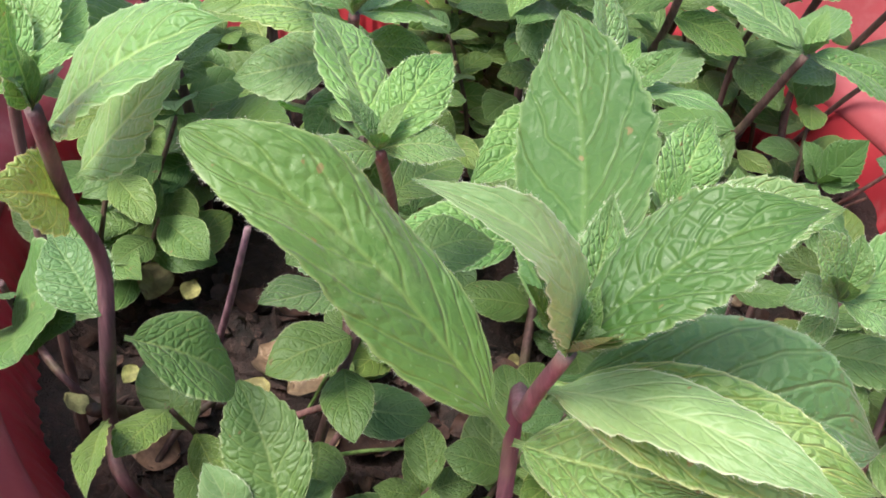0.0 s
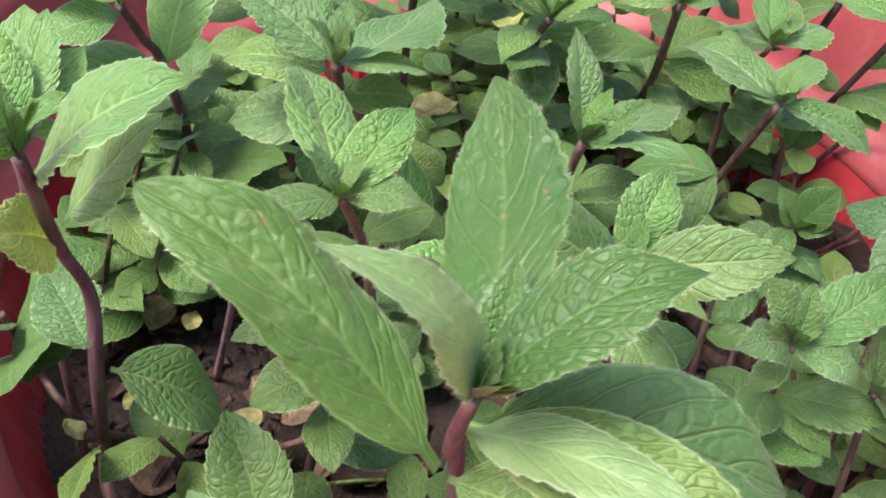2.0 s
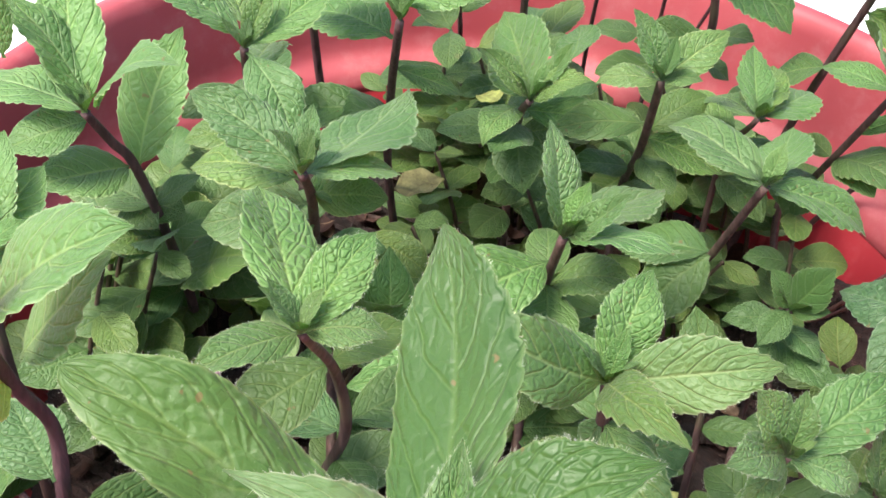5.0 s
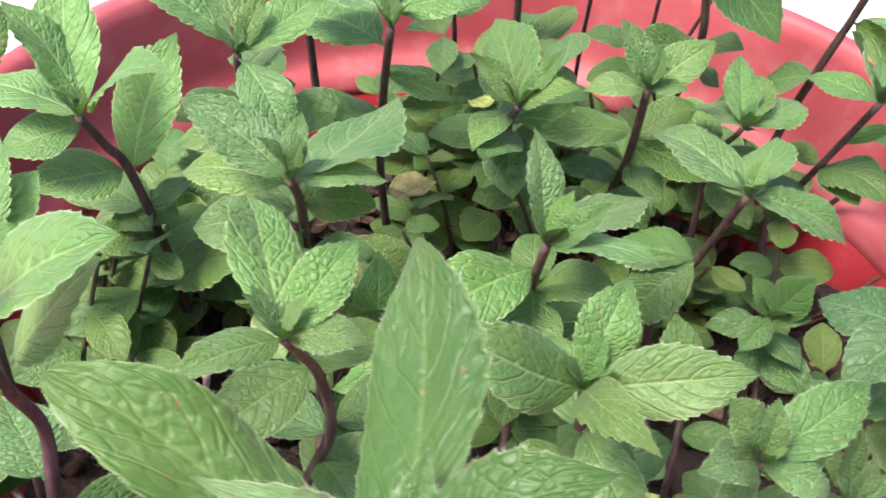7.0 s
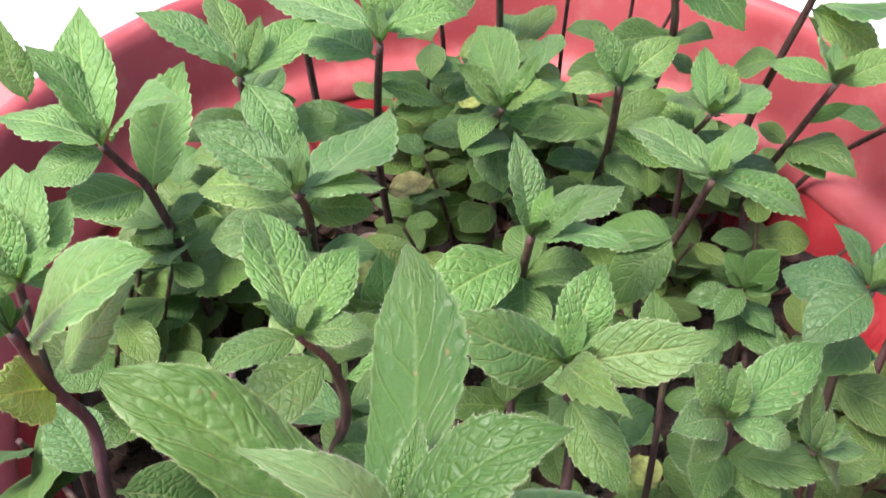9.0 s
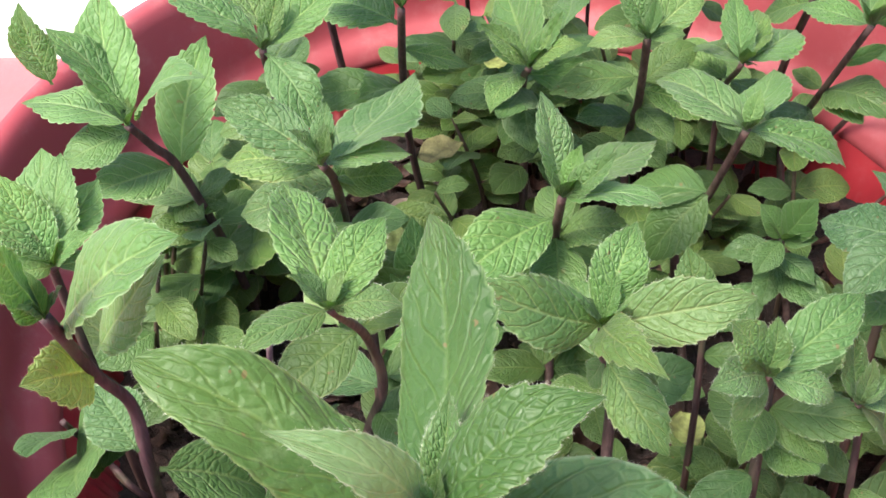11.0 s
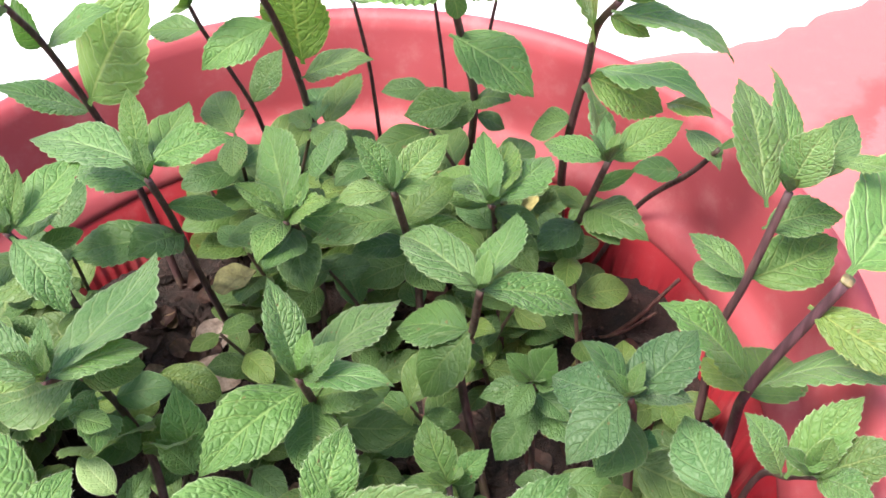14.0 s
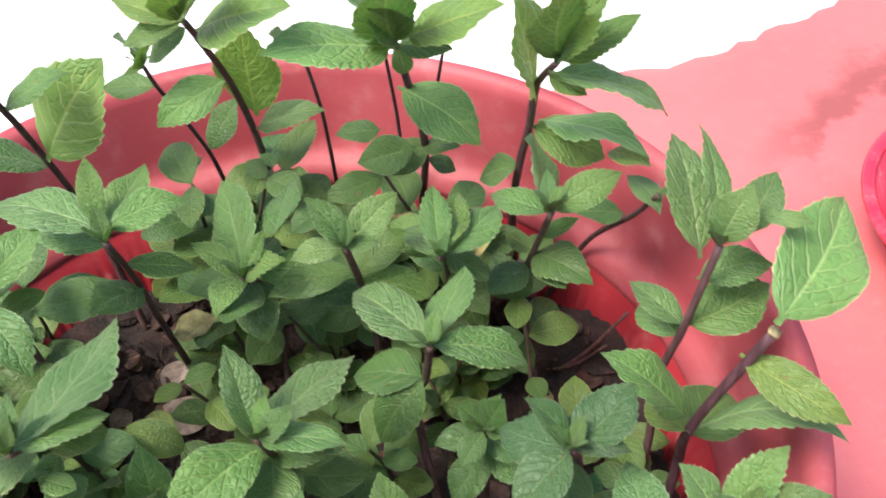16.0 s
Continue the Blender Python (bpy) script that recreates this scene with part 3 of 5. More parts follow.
leaf(p, (0.0580, 0.1453, 0.2869), (0.0899, 0.1422, 0.2971), 0.45, 14, 0, 16, 0, hairs=170, face=(-0.29, -0.64, 0.71))
leaf(p, (0.0580, 0.1453, 0.2869), (0.0286, 0.1378, 0.3103), 0.43, 11, 0, 16, 0.25, hairs=170, face=(0.60, -0.57, 0.56))
leaf(p, (0.0580, 0.1453, 0.2869), (0.0656, 0.1147, 0.3056), 0.29, 27, 0, 18, 0.12, hairs=170, face=(-0.58, 0.32, 0.75))
leaf(p, (0.0591, 0.1458, 0.2750), (0.0718, 0.1266, 0.2620), 0.5, 12, 0, 10, 0.1, hairs=170)
leaf(p, (0.0639, 0.1555, 0.2400), (0.0789, 0.1563, 0.2350), 0.5, 12, 0, 16, 1, hairs=170)
leaf(p, (0.0591, 0.1458, 0.2750), (0.0728, 0.1425, 0.2620), 0.5, 12, 0, 16, -0.1, hairs=170)
leaf(p, (0.0591, 0.1458, 0.2750), (0.0564, 0.1486, 0.2620), 0.5, 12, 0, 16, -0.1, hairs=170)

p = mint_plant((0.0926, 0.1343, 0.2804), (0.1007, 0.1478, 0.2500), (0.0950, 0.1150, 0.1520), thick=1, purple=0.6)
leaf(p, (0.0926, 0.1343, 0.2804), (0.1173, 0.1506, 0.2875), 0.43, 9, 0, 16, -0.2, face=(-0.08, -0.30, 0.95))
leaf(p, (0.0926, 0.1343, 0.2804), (0.0944, 0.1402, 0.2930), 0.5, 6, 0, 28, -0.4)
leaf(p, (0.0926, 0.1343, 0.2804), (0.0830, 0.1360, 0.2970), 0.6, 6, 0, 10, -0.1)
leaf(p, (0.0926, 0.1343, 0.2804), (0.0780, 0.1270, 0.2860), 0.6, 24, 0, 12, -0.2)
leaf(p, (0.0926, 0.1343, 0.2804), (0.1079, 0.1315, 0.2740), 0.48, 36, 0, 12, 0)
leaf(p, (0.0926, 0.1343, 0.2804), (0.0860, 0.1301, 0.2700), 0.5, 20, 0, 12, 0)
leaf(p, (0.1007, 0.1478, 0.2500), (0.1242, 0.1372, 0.2550), 0.5, 16, 0, 12, 0)
leaf(p, (0.1007, 0.1478, 0.2500), (0.0889, 0.1281, 0.2550), 0.5, 16, 0, 12, 0)
leaf(p, (0.1007, 0.1478, 0.2500), (0.1132, 0.1336, 0.2450), 0.5, 16, 0, 12, 0.1)

p = mint_plant((0.1167, 0.1365, 0.2650), (0.1262, 0.1478, 0.2400), (0.1250, 0.1150, 0.1520), thick=0.7, purple=0.6)
leaf(p, (0.1167, 0.1365, 0.2650), (0.1135, 0.1428, 0.2850), 0.32, 0, 0, 34, 0)
leaf(p, (0.1167, 0.1365, 0.2650), (0.1172, 0.1379, 0.2800), 0.3, 4, 0, 20, -0.2)
leaf(p, (0.1167, 0.1365, 0.2650), (0.1302, 0.1386, 0.2620), 0.5, 14, 0, 16, -0.1)
leaf(p, (0.1167, 0.1365, 0.2650), (0.1287, 0.1428, 0.2450), 0.5, 14, 0, 16, -0.1)

p = mint_plant((0.0540, 0.1950, 0.2810), (0.0542, 0.2128, 0.2450), (0.0561, 0.2311, 0.2000), (0.0520, 0.1900, 0.1520), thick=1, purple=0.6)
leaf(p, (0.0540, 0.1950, 0.2810), (0.0494, 0.2126, 0.3026), 0.47, 10, 0, 22, 0, face=(0.61, -0.55, 0.57))
leaf(p, (0.0540, 0.1950, 0.2810), (0.0839, 0.2240, 0.2748), 0.45, 2, 0, 17, 0, face=(-0.01, 0.21, 0.98))
leaf(p, (0.0540, 0.1950, 0.2810), (0.0789, 0.1841, 0.2858), 0.44, 23, 0, 14, 0, face=(-0.10, 0.20, 0.97))
leaf(p, (0.0538, 0.2054, 0.2641), (0.0234, 0.1824, 0.2608), 0.52, 19, 0, 20, -0.15, face=(0.09, -0.26, 0.96))
leaf(p, (0.0540, 0.1950, 0.2810), (0.0669, 0.1914, 0.2980), 0.4, 4, 0, 30, -0.3)
leaf(p, (0.0542, 0.2128, 0.2450), (0.0415, 0.2127, 0.2500), 0.5, 12, 0, 16, 0.1)
leaf(p, (0.0541, 0.2115, 0.2503), (0.0740, 0.1970, 0.2660), 0.5, 12, 0, 16, 0)
leaf(p, (0.0552, 0.2219, 0.2225), (0.0827, 0.2140, 0.2250), 0.5, 12, 0, 16, 0.1)

p = mint_plant((0.1060, 0.2150, 0.2840), (0.1053, 0.2339, 0.2450), (0.1019, 0.2516, 0.2000), (0.1080, 0.2150, 0.1520), thick=1, purple=0.6, lower=False)
leaf(p, (0.1060, 0.2150, 0.2840), (0.1348, 0.2119, 0.2711), 0.46, 20, 0, 17, 0, face=(0.39, -0.14, 0.91))
leaf(p, (0.1060, 0.2150, 0.2840), (0.1229, 0.2496, 0.2789), 0.43, -0, 0, 9, -0.1, face=(-0.44, 0.34, 0.84))
leaf(p, (0.1060, 0.2150, 0.2840), (0.0862, 0.2435, 0.2814), 0.48, 21, 0, 22, 0, face=(-0.04, 0.07, 1.00))
leaf(p, (0.1060, 0.2150, 0.2840), (0.0980, 0.2221, 0.2850), 0.4, 0, 0, 28, -0.2)
leaf(p, (0.1060, 0.2150, 0.2840), (0.1196, 0.2343, 0.2700), 0.55, 10, 0, 10, 0.1)
leaf(p, (0.1053, 0.2339, 0.2450), (0.0871, 0.2293, 0.2200), 0.6, 14, 0, 16, -0.1)
leaf(p, (0.1043, 0.2392, 0.2315), (0.1088, 0.2378, 0.2250), 0.7, 14, 0, 16, -0.1)
leaf(p, (0.1053, 0.2339, 0.2450), (0.0813, 0.2518, 0.2300), 0.55, 10, 0, 16, -0.2)

p = mint_plant((0.0860, 0.2590, 0.2860), (0.0891, 0.2769, 0.2500), (0.0923, 0.3053, 0.2000), (0.0880, 0.2620, 0.1520), thick=1, purple=0.6)
leaf(p, (0.0860, 0.2590, 0.2860), (0.0759, 0.2659, 0.3040), 0.46, 8, 0, 18, 0.1, face=(0.48, -0.70, 0.53))
leaf(p, (0.0860, 0.2590, 0.2860), (0.1053, 0.2702, 0.2963), 0.50, 3, 0, 16, 0.3, face=(-0.05, -0.63, 0.78))
leaf(p, (0.0860, 0.2590, 0.2860), (0.0974, 0.2580, 0.2870), 0.5, 26, 0, 12, 0.1)
leaf(p, (0.0860, 0.2590, 0.2860), (0.0679, 0.2605, 0.2830), 0.5, 26, 0, 10, 0.1)
leaf(p, (0.0880, 0.2717, 0.2628), (0.0573, 0.2661, 0.2620), 0.42, 10, 0, 16, -0.1)
leaf(p, (0.0886, 0.2743, 0.2564), (0.1127, 0.2648, 0.2500), 0.55, 12, 0, 16, 0.2)
leaf(p, (0.0860, 0.2590, 0.2860), (0.0876, 0.2596, 0.3000), 0.35, 0, 0, 34, -0.1)

p = mint_plant((0.0510, 0.2670, 0.2720), (0.0506, 0.2884, 0.2500), (0.0532, 0.3138, 0.2000), (0.0500, 0.2900, 0.1520), thick=1, purple=0.6)
leaf(p, (0.0510, 0.2670, 0.2720), (0.0360, 0.2750, 0.2840), 0.4, 6, 0, 30, -0.3)
leaf(p, (0.0510, 0.2670, 0.2720), (0.0671, 0.2602, 0.2840), 0.47, 31, 0, 15, 0.1, face=(-0.65, -0.28, 0.71))
leaf(p, (0.0510, 0.2670, 0.2720), (0.0449, 0.3165, 0.2738), 0.47, -1, 0, 14, -0.1, face=(-0.63, -0.11, 0.77))
leaf(p, (0.0621, 0.2754, 0.2803), (0.0691, 0.3078, 0.2752), 0.44, 1, 0, 15, 0, face=(-0.36, 0.22, 0.91))
leaf(p, (0.0505, 0.2837, 0.2590), (0.0383, 0.2666, 0.2550), 0.6, 30, 0, 12, 0)
leaf(p, (0.0506, 0.2884, 0.2500), (0.0531, 0.2691, 0.2350), 0.7, 12, 0, 16, -0.1)
leaf(p, (0.0505, 0.2846, 0.2572), (0.0866, 0.2804, 0.2500), 0.42, 8, 0, 16, -0.1)
leaf(p, (0.0510, 0.2670, 0.2720), (0.0613, 0.2672, 0.2920), 0.35, 0, 0, 30, -0.2)

p = mint_plant((0.1160, 0.2590, 0.2750), (0.1233, 0.2986, 0.2250), (0.1220, 0.2820, 0.1520), thick=0.8, purple=0.6)
leaf(p, (0.1160, 0.2590, 0.2750), (0.1182, 0.2852, 0.2840), 0.4, 0, 0, 28, -0.4)
leaf(p, (0.1160, 0.2590, 0.2750), (0.1278, 0.2891, 0.2750), 0.45, 2, 0, 24, 0.1)
leaf(p, (0.1160, 0.2590, 0.2750), (0.1417, 0.2878, 0.2670), 0.42, 6, 0, 16, 0)
leaf(p, (0.1160, 0.2590, 0.2750), (0.1085, 0.2886, 0.2620), 0.45, 12, 0, 14, 0.05)
leaf(p, (0.1160, 0.2590, 0.2750), (0.1205, 0.2674, 0.2680), 0.6, 20, 0, 20, -0.2)
leaf(p, (0.1226, 0.2952, 0.2307), (0.1339, 0.2879, 0.2400), 0.6, 14, 0, 16, 0.1)

p = mint_plant((0.1540, 0.2610, 0.2850), (0.1526, 0.2876, 0.2350), (0.1545, 0.3112, 0.2000), (0.1550, 0.2600, 0.1520), thick=1, purple=0.6)
leaf(p, (0.1540, 0.2610, 0.2850), (0.1582, 0.3050, 0.2837), 0.44, 0, 0, 15, -0.2, face=(0.78, -0.05, 0.62))
leaf(p, (0.1540, 0.2610, 0.2850), (0.1560, 0.2750, 0.2920), 0.35, 0, 0, 30, -0.2)
leaf(p, (0.1540, 0.2610, 0.2850), (0.1803, 0.2698, 0.2899), 0.45, 5, 0, 15, 0, face=(0.01, -0.51, 0.86))
leaf(p, (0.1540, 0.2610, 0.2850), (0.1367, 0.2766, 0.2826), 0.48, 17, 0, 19, -0.1, face=(-0.20, -0.07, 0.98))
leaf(p, (0.1540, 0.2610, 0.2850), (0.1538, 0.2580, 0.2920), 0.6, 30, 0, 30, -0.1)
leaf(p, (0.1529, 0.2819, 0.2463), (0.1692, 0.2578, 0.2500), 0.6, 36, 0, 10, 0)
leaf(p, (0.1529, 0.2819, 0.2463), (0.1447, 0.2919, 0.2480), 0.6, 14, 0, 16, 0.3)
leaf(p, (0.1526, 0.2876, 0.2350), (0.1445, 0.2837, 0.2200), 0.85, 10, 0, 16, -0.2)
leaf(p, (0.1532, 0.2743, 0.2614), (0.1670, 0.2716, 0.2700), 0.4, 10, 0, 16, -0.1)

p = mint_plant((0.1598, 0.2804, 0.3300), (0.1560, 0.2904, 0.3150), (0.1571, 0.3052, 0.2870), (0.1551, 0.3130, 0.2620), (0.1554, 0.3280, 0.2250), (0.1608, 0.3524, 0.1660), (0.1536, 0.3460, 0.1520), thick=1.1, purple=0.7, lower=False)
leaf(p, (0.1556, 0.2906, 0.3081), (0.1449, 0.2774, 0.3589), 0.45, 1, 0, 14, 1.5, face=(0.87, -0.49, 0.06))
leaf(p, (0.1570, 0.2795, 0.3273), (0.1950, 0.2721, 0.3076), 0.45, 25, 0, 16, 1.5, face=(0.45, -0.06, 0.89))
leaf(p, (0.1579, 0.2854, 0.3225), (0.1691, 0.2771, 0.3180), 0.6, 14, 0, 16, -0.2)
leaf(p, (0.1598, 0.2804, 0.3300), (0.1581, 0.2579, 0.3700), 0.4, 6, 0, 18, 0.2)
leaf(p, (0.1598, 0.2804, 0.3300), (0.1723, 0.2642, 0.3650), 0.4, 6, 0, 14, 0.1)
leaf(p, (0.1598, 0.2804, 0.3300), (0.1850, 0.2773, 0.3450), 0.42, 10, 0, 14, 0)
leaf(p, (0.1598, 0.2804, 0.3300), (0.1695, 0.2705, 0.3450), 0.5, 24, 0, 24, 0.1)
leaf(p, (0.1611, 0.3069, 0.2870), (0.1910, 0.2743, 0.2900), 0.45, 17, 0, 15, 1.5, face=(-0.02, 0.08, 1.00))
leaf(p, (0.1571, 0.3052, 0.2870), (0.1835, 0.2979, 0.2720), 0.6, 14, 0, 8, 0)
leaf(p, (0.1551, 0.3130, 0.2620), (0.1410, 0.3216, 0.2500), 0.7, 10, 0, 16, -0.1)

p = mint_plant((0.1967, 0.2767, 0.2700), (0.1929, 0.2888, 0.2500), (0.1870, 0.3264, 0.2000), (0.1704, 0.3418, 0.1560), thick=0.8, purple=0.6, lower=False, bud=False)
leaf(p, (0.1900, 0.2918, 0.2680), (0.1976, 0.2747, 0.2620), 0.5, 30, 0, 10, -0.1)
leaf(p, (0.1967, 0.2767, 0.2700), (0.2049, 0.2784, 0.2720), 0.4, 10, 0, 14, -0.1)
leaf(p, (0.1922, 0.2950, 0.2450), (0.1726, 0.2942, 0.2500), 0.55, 8, 0, 16, -0.2)
leaf(p, (0.1821, 0.2923, 0.2800), (0.1925, 0.2752, 0.2850), 0.5, 20, 0, 16, 0.3)

p = mint_plant((0.1141, 0.3251, 0.3150), (0.1165, 0.3311, 0.3000), (0.1203, 0.3429, 0.2750), (0.1237, 0.3475, 0.2500), (0.1227, 0.3693, 0.2000), (0.1224, 0.3829, 0.1640), (0.1178, 0.3744, 0.1520), thick=1.1, purple=0.8, lower=False, bud=False)
leaf(p, (0.1142, 0.3377, 0.2880), (0.1416, 0.3180, 0.2702), 0.57, 15, 0, 17, 1.5, face=(0.10, -0.59, 0.80))
leaf(p, (0.1226, 0.3478, 0.2500), (0.1359, 0.3336, 0.2580), 0.65, 10, 0, 16, 0.05)
leaf(p, (0.1195, 0.3404, 0.2560), (0.0951, 0.3422, 0.2508), 0.66, 10, 0, 16, -0.2, face=(-0.20, -0.69, 0.70))
leaf(p, (0.1133, 0.3184, 0.3180), (0.0691, 0.3002, 0.3350), 0.5, 10, 12, 6, 1.5)
leaf(p, (0.1141, 0.3251, 0.3150), (0.1330, 0.3171, 0.3150), 0.6, 10, 0, 16, -0.3)
leaf(p, (0.1141, 0.3251, 0.3150), (0.0953, 0.3078, 0.3500), 0.5, 6, 0, 16, 0)
leaf(p, (0.1170, 0.3217, 0.3200), (0.1482, 0.3010, 0.3400), 0.52, 8, 0, 16, 0.1)
leaf(p, (0.1141, 0.3251, 0.3150), (0.1160, 0.3253, 0.3020), 0.6, 30, 0, 16, 0.15)
leaf(p, (0.1141, 0.3251, 0.3150), (0.1132, 0.2887, 0.3620), 0.4, 6, 0, 16, 0.1)
leaf(p, (0.1141, 0.3251, 0.3150), (0.1045, 0.3004, 0.3450), 0.4, 20, 0, 24, 0.1)
leaf(p, (0.1243, 0.3514, 0.2400), (0.1360, 0.3495, 0.2320), 0.6, 10, 0, 16, -0.2)

p = mint_plant((0.0815, 0.3479, 0.3000), (0.0842, 0.3675, 0.2620), (0.0850, 0.3775, 0.2320), (0.0855, 0.3819, 0.2050), (0.0883, 0.3970, 0.1620), (0.0858, 0.3870, 0.1520), thick=0.6, purple=0.9, lower=False, bud=False)
leaf(p, (0.0815, 0.3479, 0.3000), (0.0710, 0.3355, 0.3200), 0.5, 8, 0, 16, 0)
leaf(p, (0.0815, 0.3479, 0.3000), (0.0978, 0.3420, 0.3100), 0.5, 8, 0, 16, -0.2)
leaf(p, (0.0633, 0.3547, 0.2407), (0.0808, 0.3810, 0.2461), 0.46, 9, 0, 17, 0.3, face=(-0.06, -0.16, 0.99))

p = mint_plant((0.1132, 0.3770, 0.2800), (0.1157, 0.3900, 0.2500), (0.1176, 0.4008, 0.2200), (0.1171, 0.3995, 0.1900), (0.1081, 0.3793, 0.1520), thick=0.6, purple=0.9, lower=False, bud=False)
leaf(p, (0.1093, 0.3931, 0.2260), (0.0881, 0.3913, 0.2280), 0.65, 8, 0, 16, -0.2)
leaf(p, (0.1132, 0.3770, 0.2800), (0.1095, 0.3547, 0.3100), 0.5, 8, 0, 16, 0)

p = mint_plant((0.1353, 0.3607, 0.2850), (0.1333, 0.3845, 0.2450), (0.1282, 0.3917, 0.2200), (0.1197, 0.3903, 0.1900), (0.1131, 0.3769, 0.1520), thick=0.6, purple=0.9, lower=False, bud=False)
leaf(p, (0.1353, 0.3607, 0.2850), (0.1392, 0.3385, 0.3100), 0.5, 8, 0, 16, -0.2)

p = mint_plant((0.0463, 0.3211, 0.3380), (0.0486, 0.3261, 0.3280), (0.0536, 0.3450, 0.2950), (0.0562, 0.3645, 0.2560), (0.0582, 0.3740, 0.2220), (0.0628, 0.3994, 0.1760), (0.0622, 0.3907, 0.1520), thick=1, purple=0.8, lower=False, bud=False)
leaf(p, (0.0528, 0.3458, 0.2970), (0.0241, 0.3388, 0.2850), 0.53, 23, 0, 19, 0.1, face=(-0.20, -0.56, 0.80))
leaf(p, (0.0591, 0.3577, 0.2697), (0.0616, 0.3483, 0.3185), 0.52, 2, 0, 6, 0.25, face=(-0.10, -0.70, 0.60))
leaf(p, (0.0572, 0.3594, 0.2620), (0.0864, 0.3513, 0.2720), 0.49, 21, 0, 21, 0.1, face=(-0.37, -0.21, 0.91))
leaf(p, (0.0463, 0.3211, 0.3380), (0.0244, 0.3286, 0.3450), 0.5, 8, 0, 16, 0.3)
leaf(p, (0.0463, 0.3211, 0.3380), (0.0248, 0.3204, 0.3320), 0.45, 16, 0, 16, 0.1)
leaf(p, (0.0486, 0.3243, 0.3320), (0.0817, 0.3008, 0.3500), 0.6, 10, 0, 16, 0.3)
leaf(p, (0.0463, 0.3211, 0.3380), (0.0470, 0.3031, 0.3650), 0.45, 6, 0, 16, 0.2)
leaf(p, (0.0470, 0.3226, 0.3350), (0.0306, 0.3248, 0.3220), 0.5, 10, 0, 16, -0.1)
leaf(p, (0.0463, 0.3211, 0.3380), (0.0625, 0.2973, 0.3650), 0.4, 6, 0, 16, 0.2)
leaf(p, (0.0463, 0.3211, 0.3380), (0.0483, 0.3104, 0.3500), 0.5, 26, 0, 24, 0.3)

p = mint_plant((0.0240, 0.3491, 0.3050), (0.0248, 0.3577, 0.2900), (0.0283, 0.3735, 0.2620), (0.0329, 0.3841, 0.2350), (0.0345, 0.3938, 0.2100), (0.0364, 0.4008, 0.1800), (0.0376, 0.3901, 0.1520), thick=0.7, purple=0.8, lower=False)
leaf(p, (0.0248, 0.3577, 0.2900), (0.0021, 0.3693, 0.2850), 0.45, 8, 0, 16, -0.2)
leaf(p, (0.0329, 0.3841, 0.2350), (0.0494, 0.3929, 0.2550), 0.55, 6, 0, 16, -0.2)
leaf(p, (0.0296, 0.3848, 0.2320), (0.0137, 0.3729, 0.2350), 0.5, 8, 0, 16, -0.2)
leaf(p, (0.0240, 0.3491, 0.3050), (0.0186, 0.3390, 0.3250), 0.55, 12, 0, 16, 0.1)
leaf(p, (0.0240, 0.3491, 0.3050), (0.0319, 0.3336, 0.3250), 0.55, 8, 0, 16, 0.1)
leaf(p, (0.0240, 0.3491, 0.3050), (0.0168, 0.3454, 0.3050), 0.4, 20, 0, 16, 0)

p = mint_plant((-0.0307, 0.3291, 0.3250), (-0.0281, 0.3453, 0.2980), (-0.0247, 0.3598, 0.2580), (-0.0244, 0.3734, 0.2250), (-0.0222, 0.3796, 0.1860), (-0.0172, 0.3713, 0.1520), thick=1.1, purple=0.8, lower=False, bud=False)
leaf(p, (-0.0281, 0.3453, 0.2980), (-0.0000, 0.3414, 0.3120), 0.47, 18, 0, 19, 0, face=(-0.46, -0.21, 0.86))
leaf(p, (-0.0238, 0.3549, 0.2651), (0.0113, 0.3480, 0.3120), 0.58, 6, 0, 6, 0.2, face=(0.05, -0.60, 0.70))
leaf(p, (-0.0247, 0.3598, 0.2580), (-0.0553, 0.3520, 0.2800), 0.45, 9, 0, 16, -0.1, face=(0.60, -0.09, 0.80))
leaf(p, (-0.0281, 0.3453, 0.2980), (-0.0289, 0.3348, 0.3250), 0.5, 14, 0, 16, 0)
leaf(p, (-0.0307, 0.3291, 0.3250), (-0.0282, 0.3084, 0.3450), 0.5, 6, 0, 16, 0)
leaf(p, (-0.0307, 0.3291, 0.3250), (-0.0362, 0.3110, 0.3300), 0.5, 6, 0, 16, 0)

p = mint_plant((0.0120, 0.2700, 0.2940), (0.0092, 0.2937, 0.2550), (0.0081, 0.3091, 0.2150), (0.0114, 0.3154, 0.1750), (0.0162, 0.3132, 0.1520), thick=1, purple=0.7, lower=False)
leaf(p, (0.0111, 0.2727, 0.2977), (-0.0269, 0.2947, 0.2961), 0.43, 7, 0, 13, -0.1, face=(-0.06, -0.04, 1.00))
leaf(p, (0.0109, 0.2732, 0.2984), (0.0109, 0.2856, 0.3174), 0.44, -3, 0, 14, -0.2, face=(-0.25, -0.81, 0.53))
leaf(p, (0.0125, 0.2733, 0.2980), (0.0237, 0.3044, 0.2964), 0.45, -2, 0, 14, -0.1, face=(-0.01, 0.06, 1.00))
leaf(p, (0.0121, 0.2728, 0.2974), (0.0396, 0.2766, 0.3005), 0.48, 16, 0, 18, -0.1, face=(-0.05, -0.38, 0.92))
leaf(p, (0.0101, 0.2783, 0.2836), (-0.0222, 0.3131, 0.2700), 0.45, 12, 0, 16, -0.3)
leaf(p, (0.0106, 0.2966, 0.2450), (-0.0054, 0.2788, 0.2550), 0.7, 12, 0, 12, -0.2, olive_shaded=True)
leaf(p, (0.0080, 0.2920, 0.2500), (-0.0302, 0.2940, 0.2450), 0.45, 12, 0, 16, -0.2, olive_shaded=True)
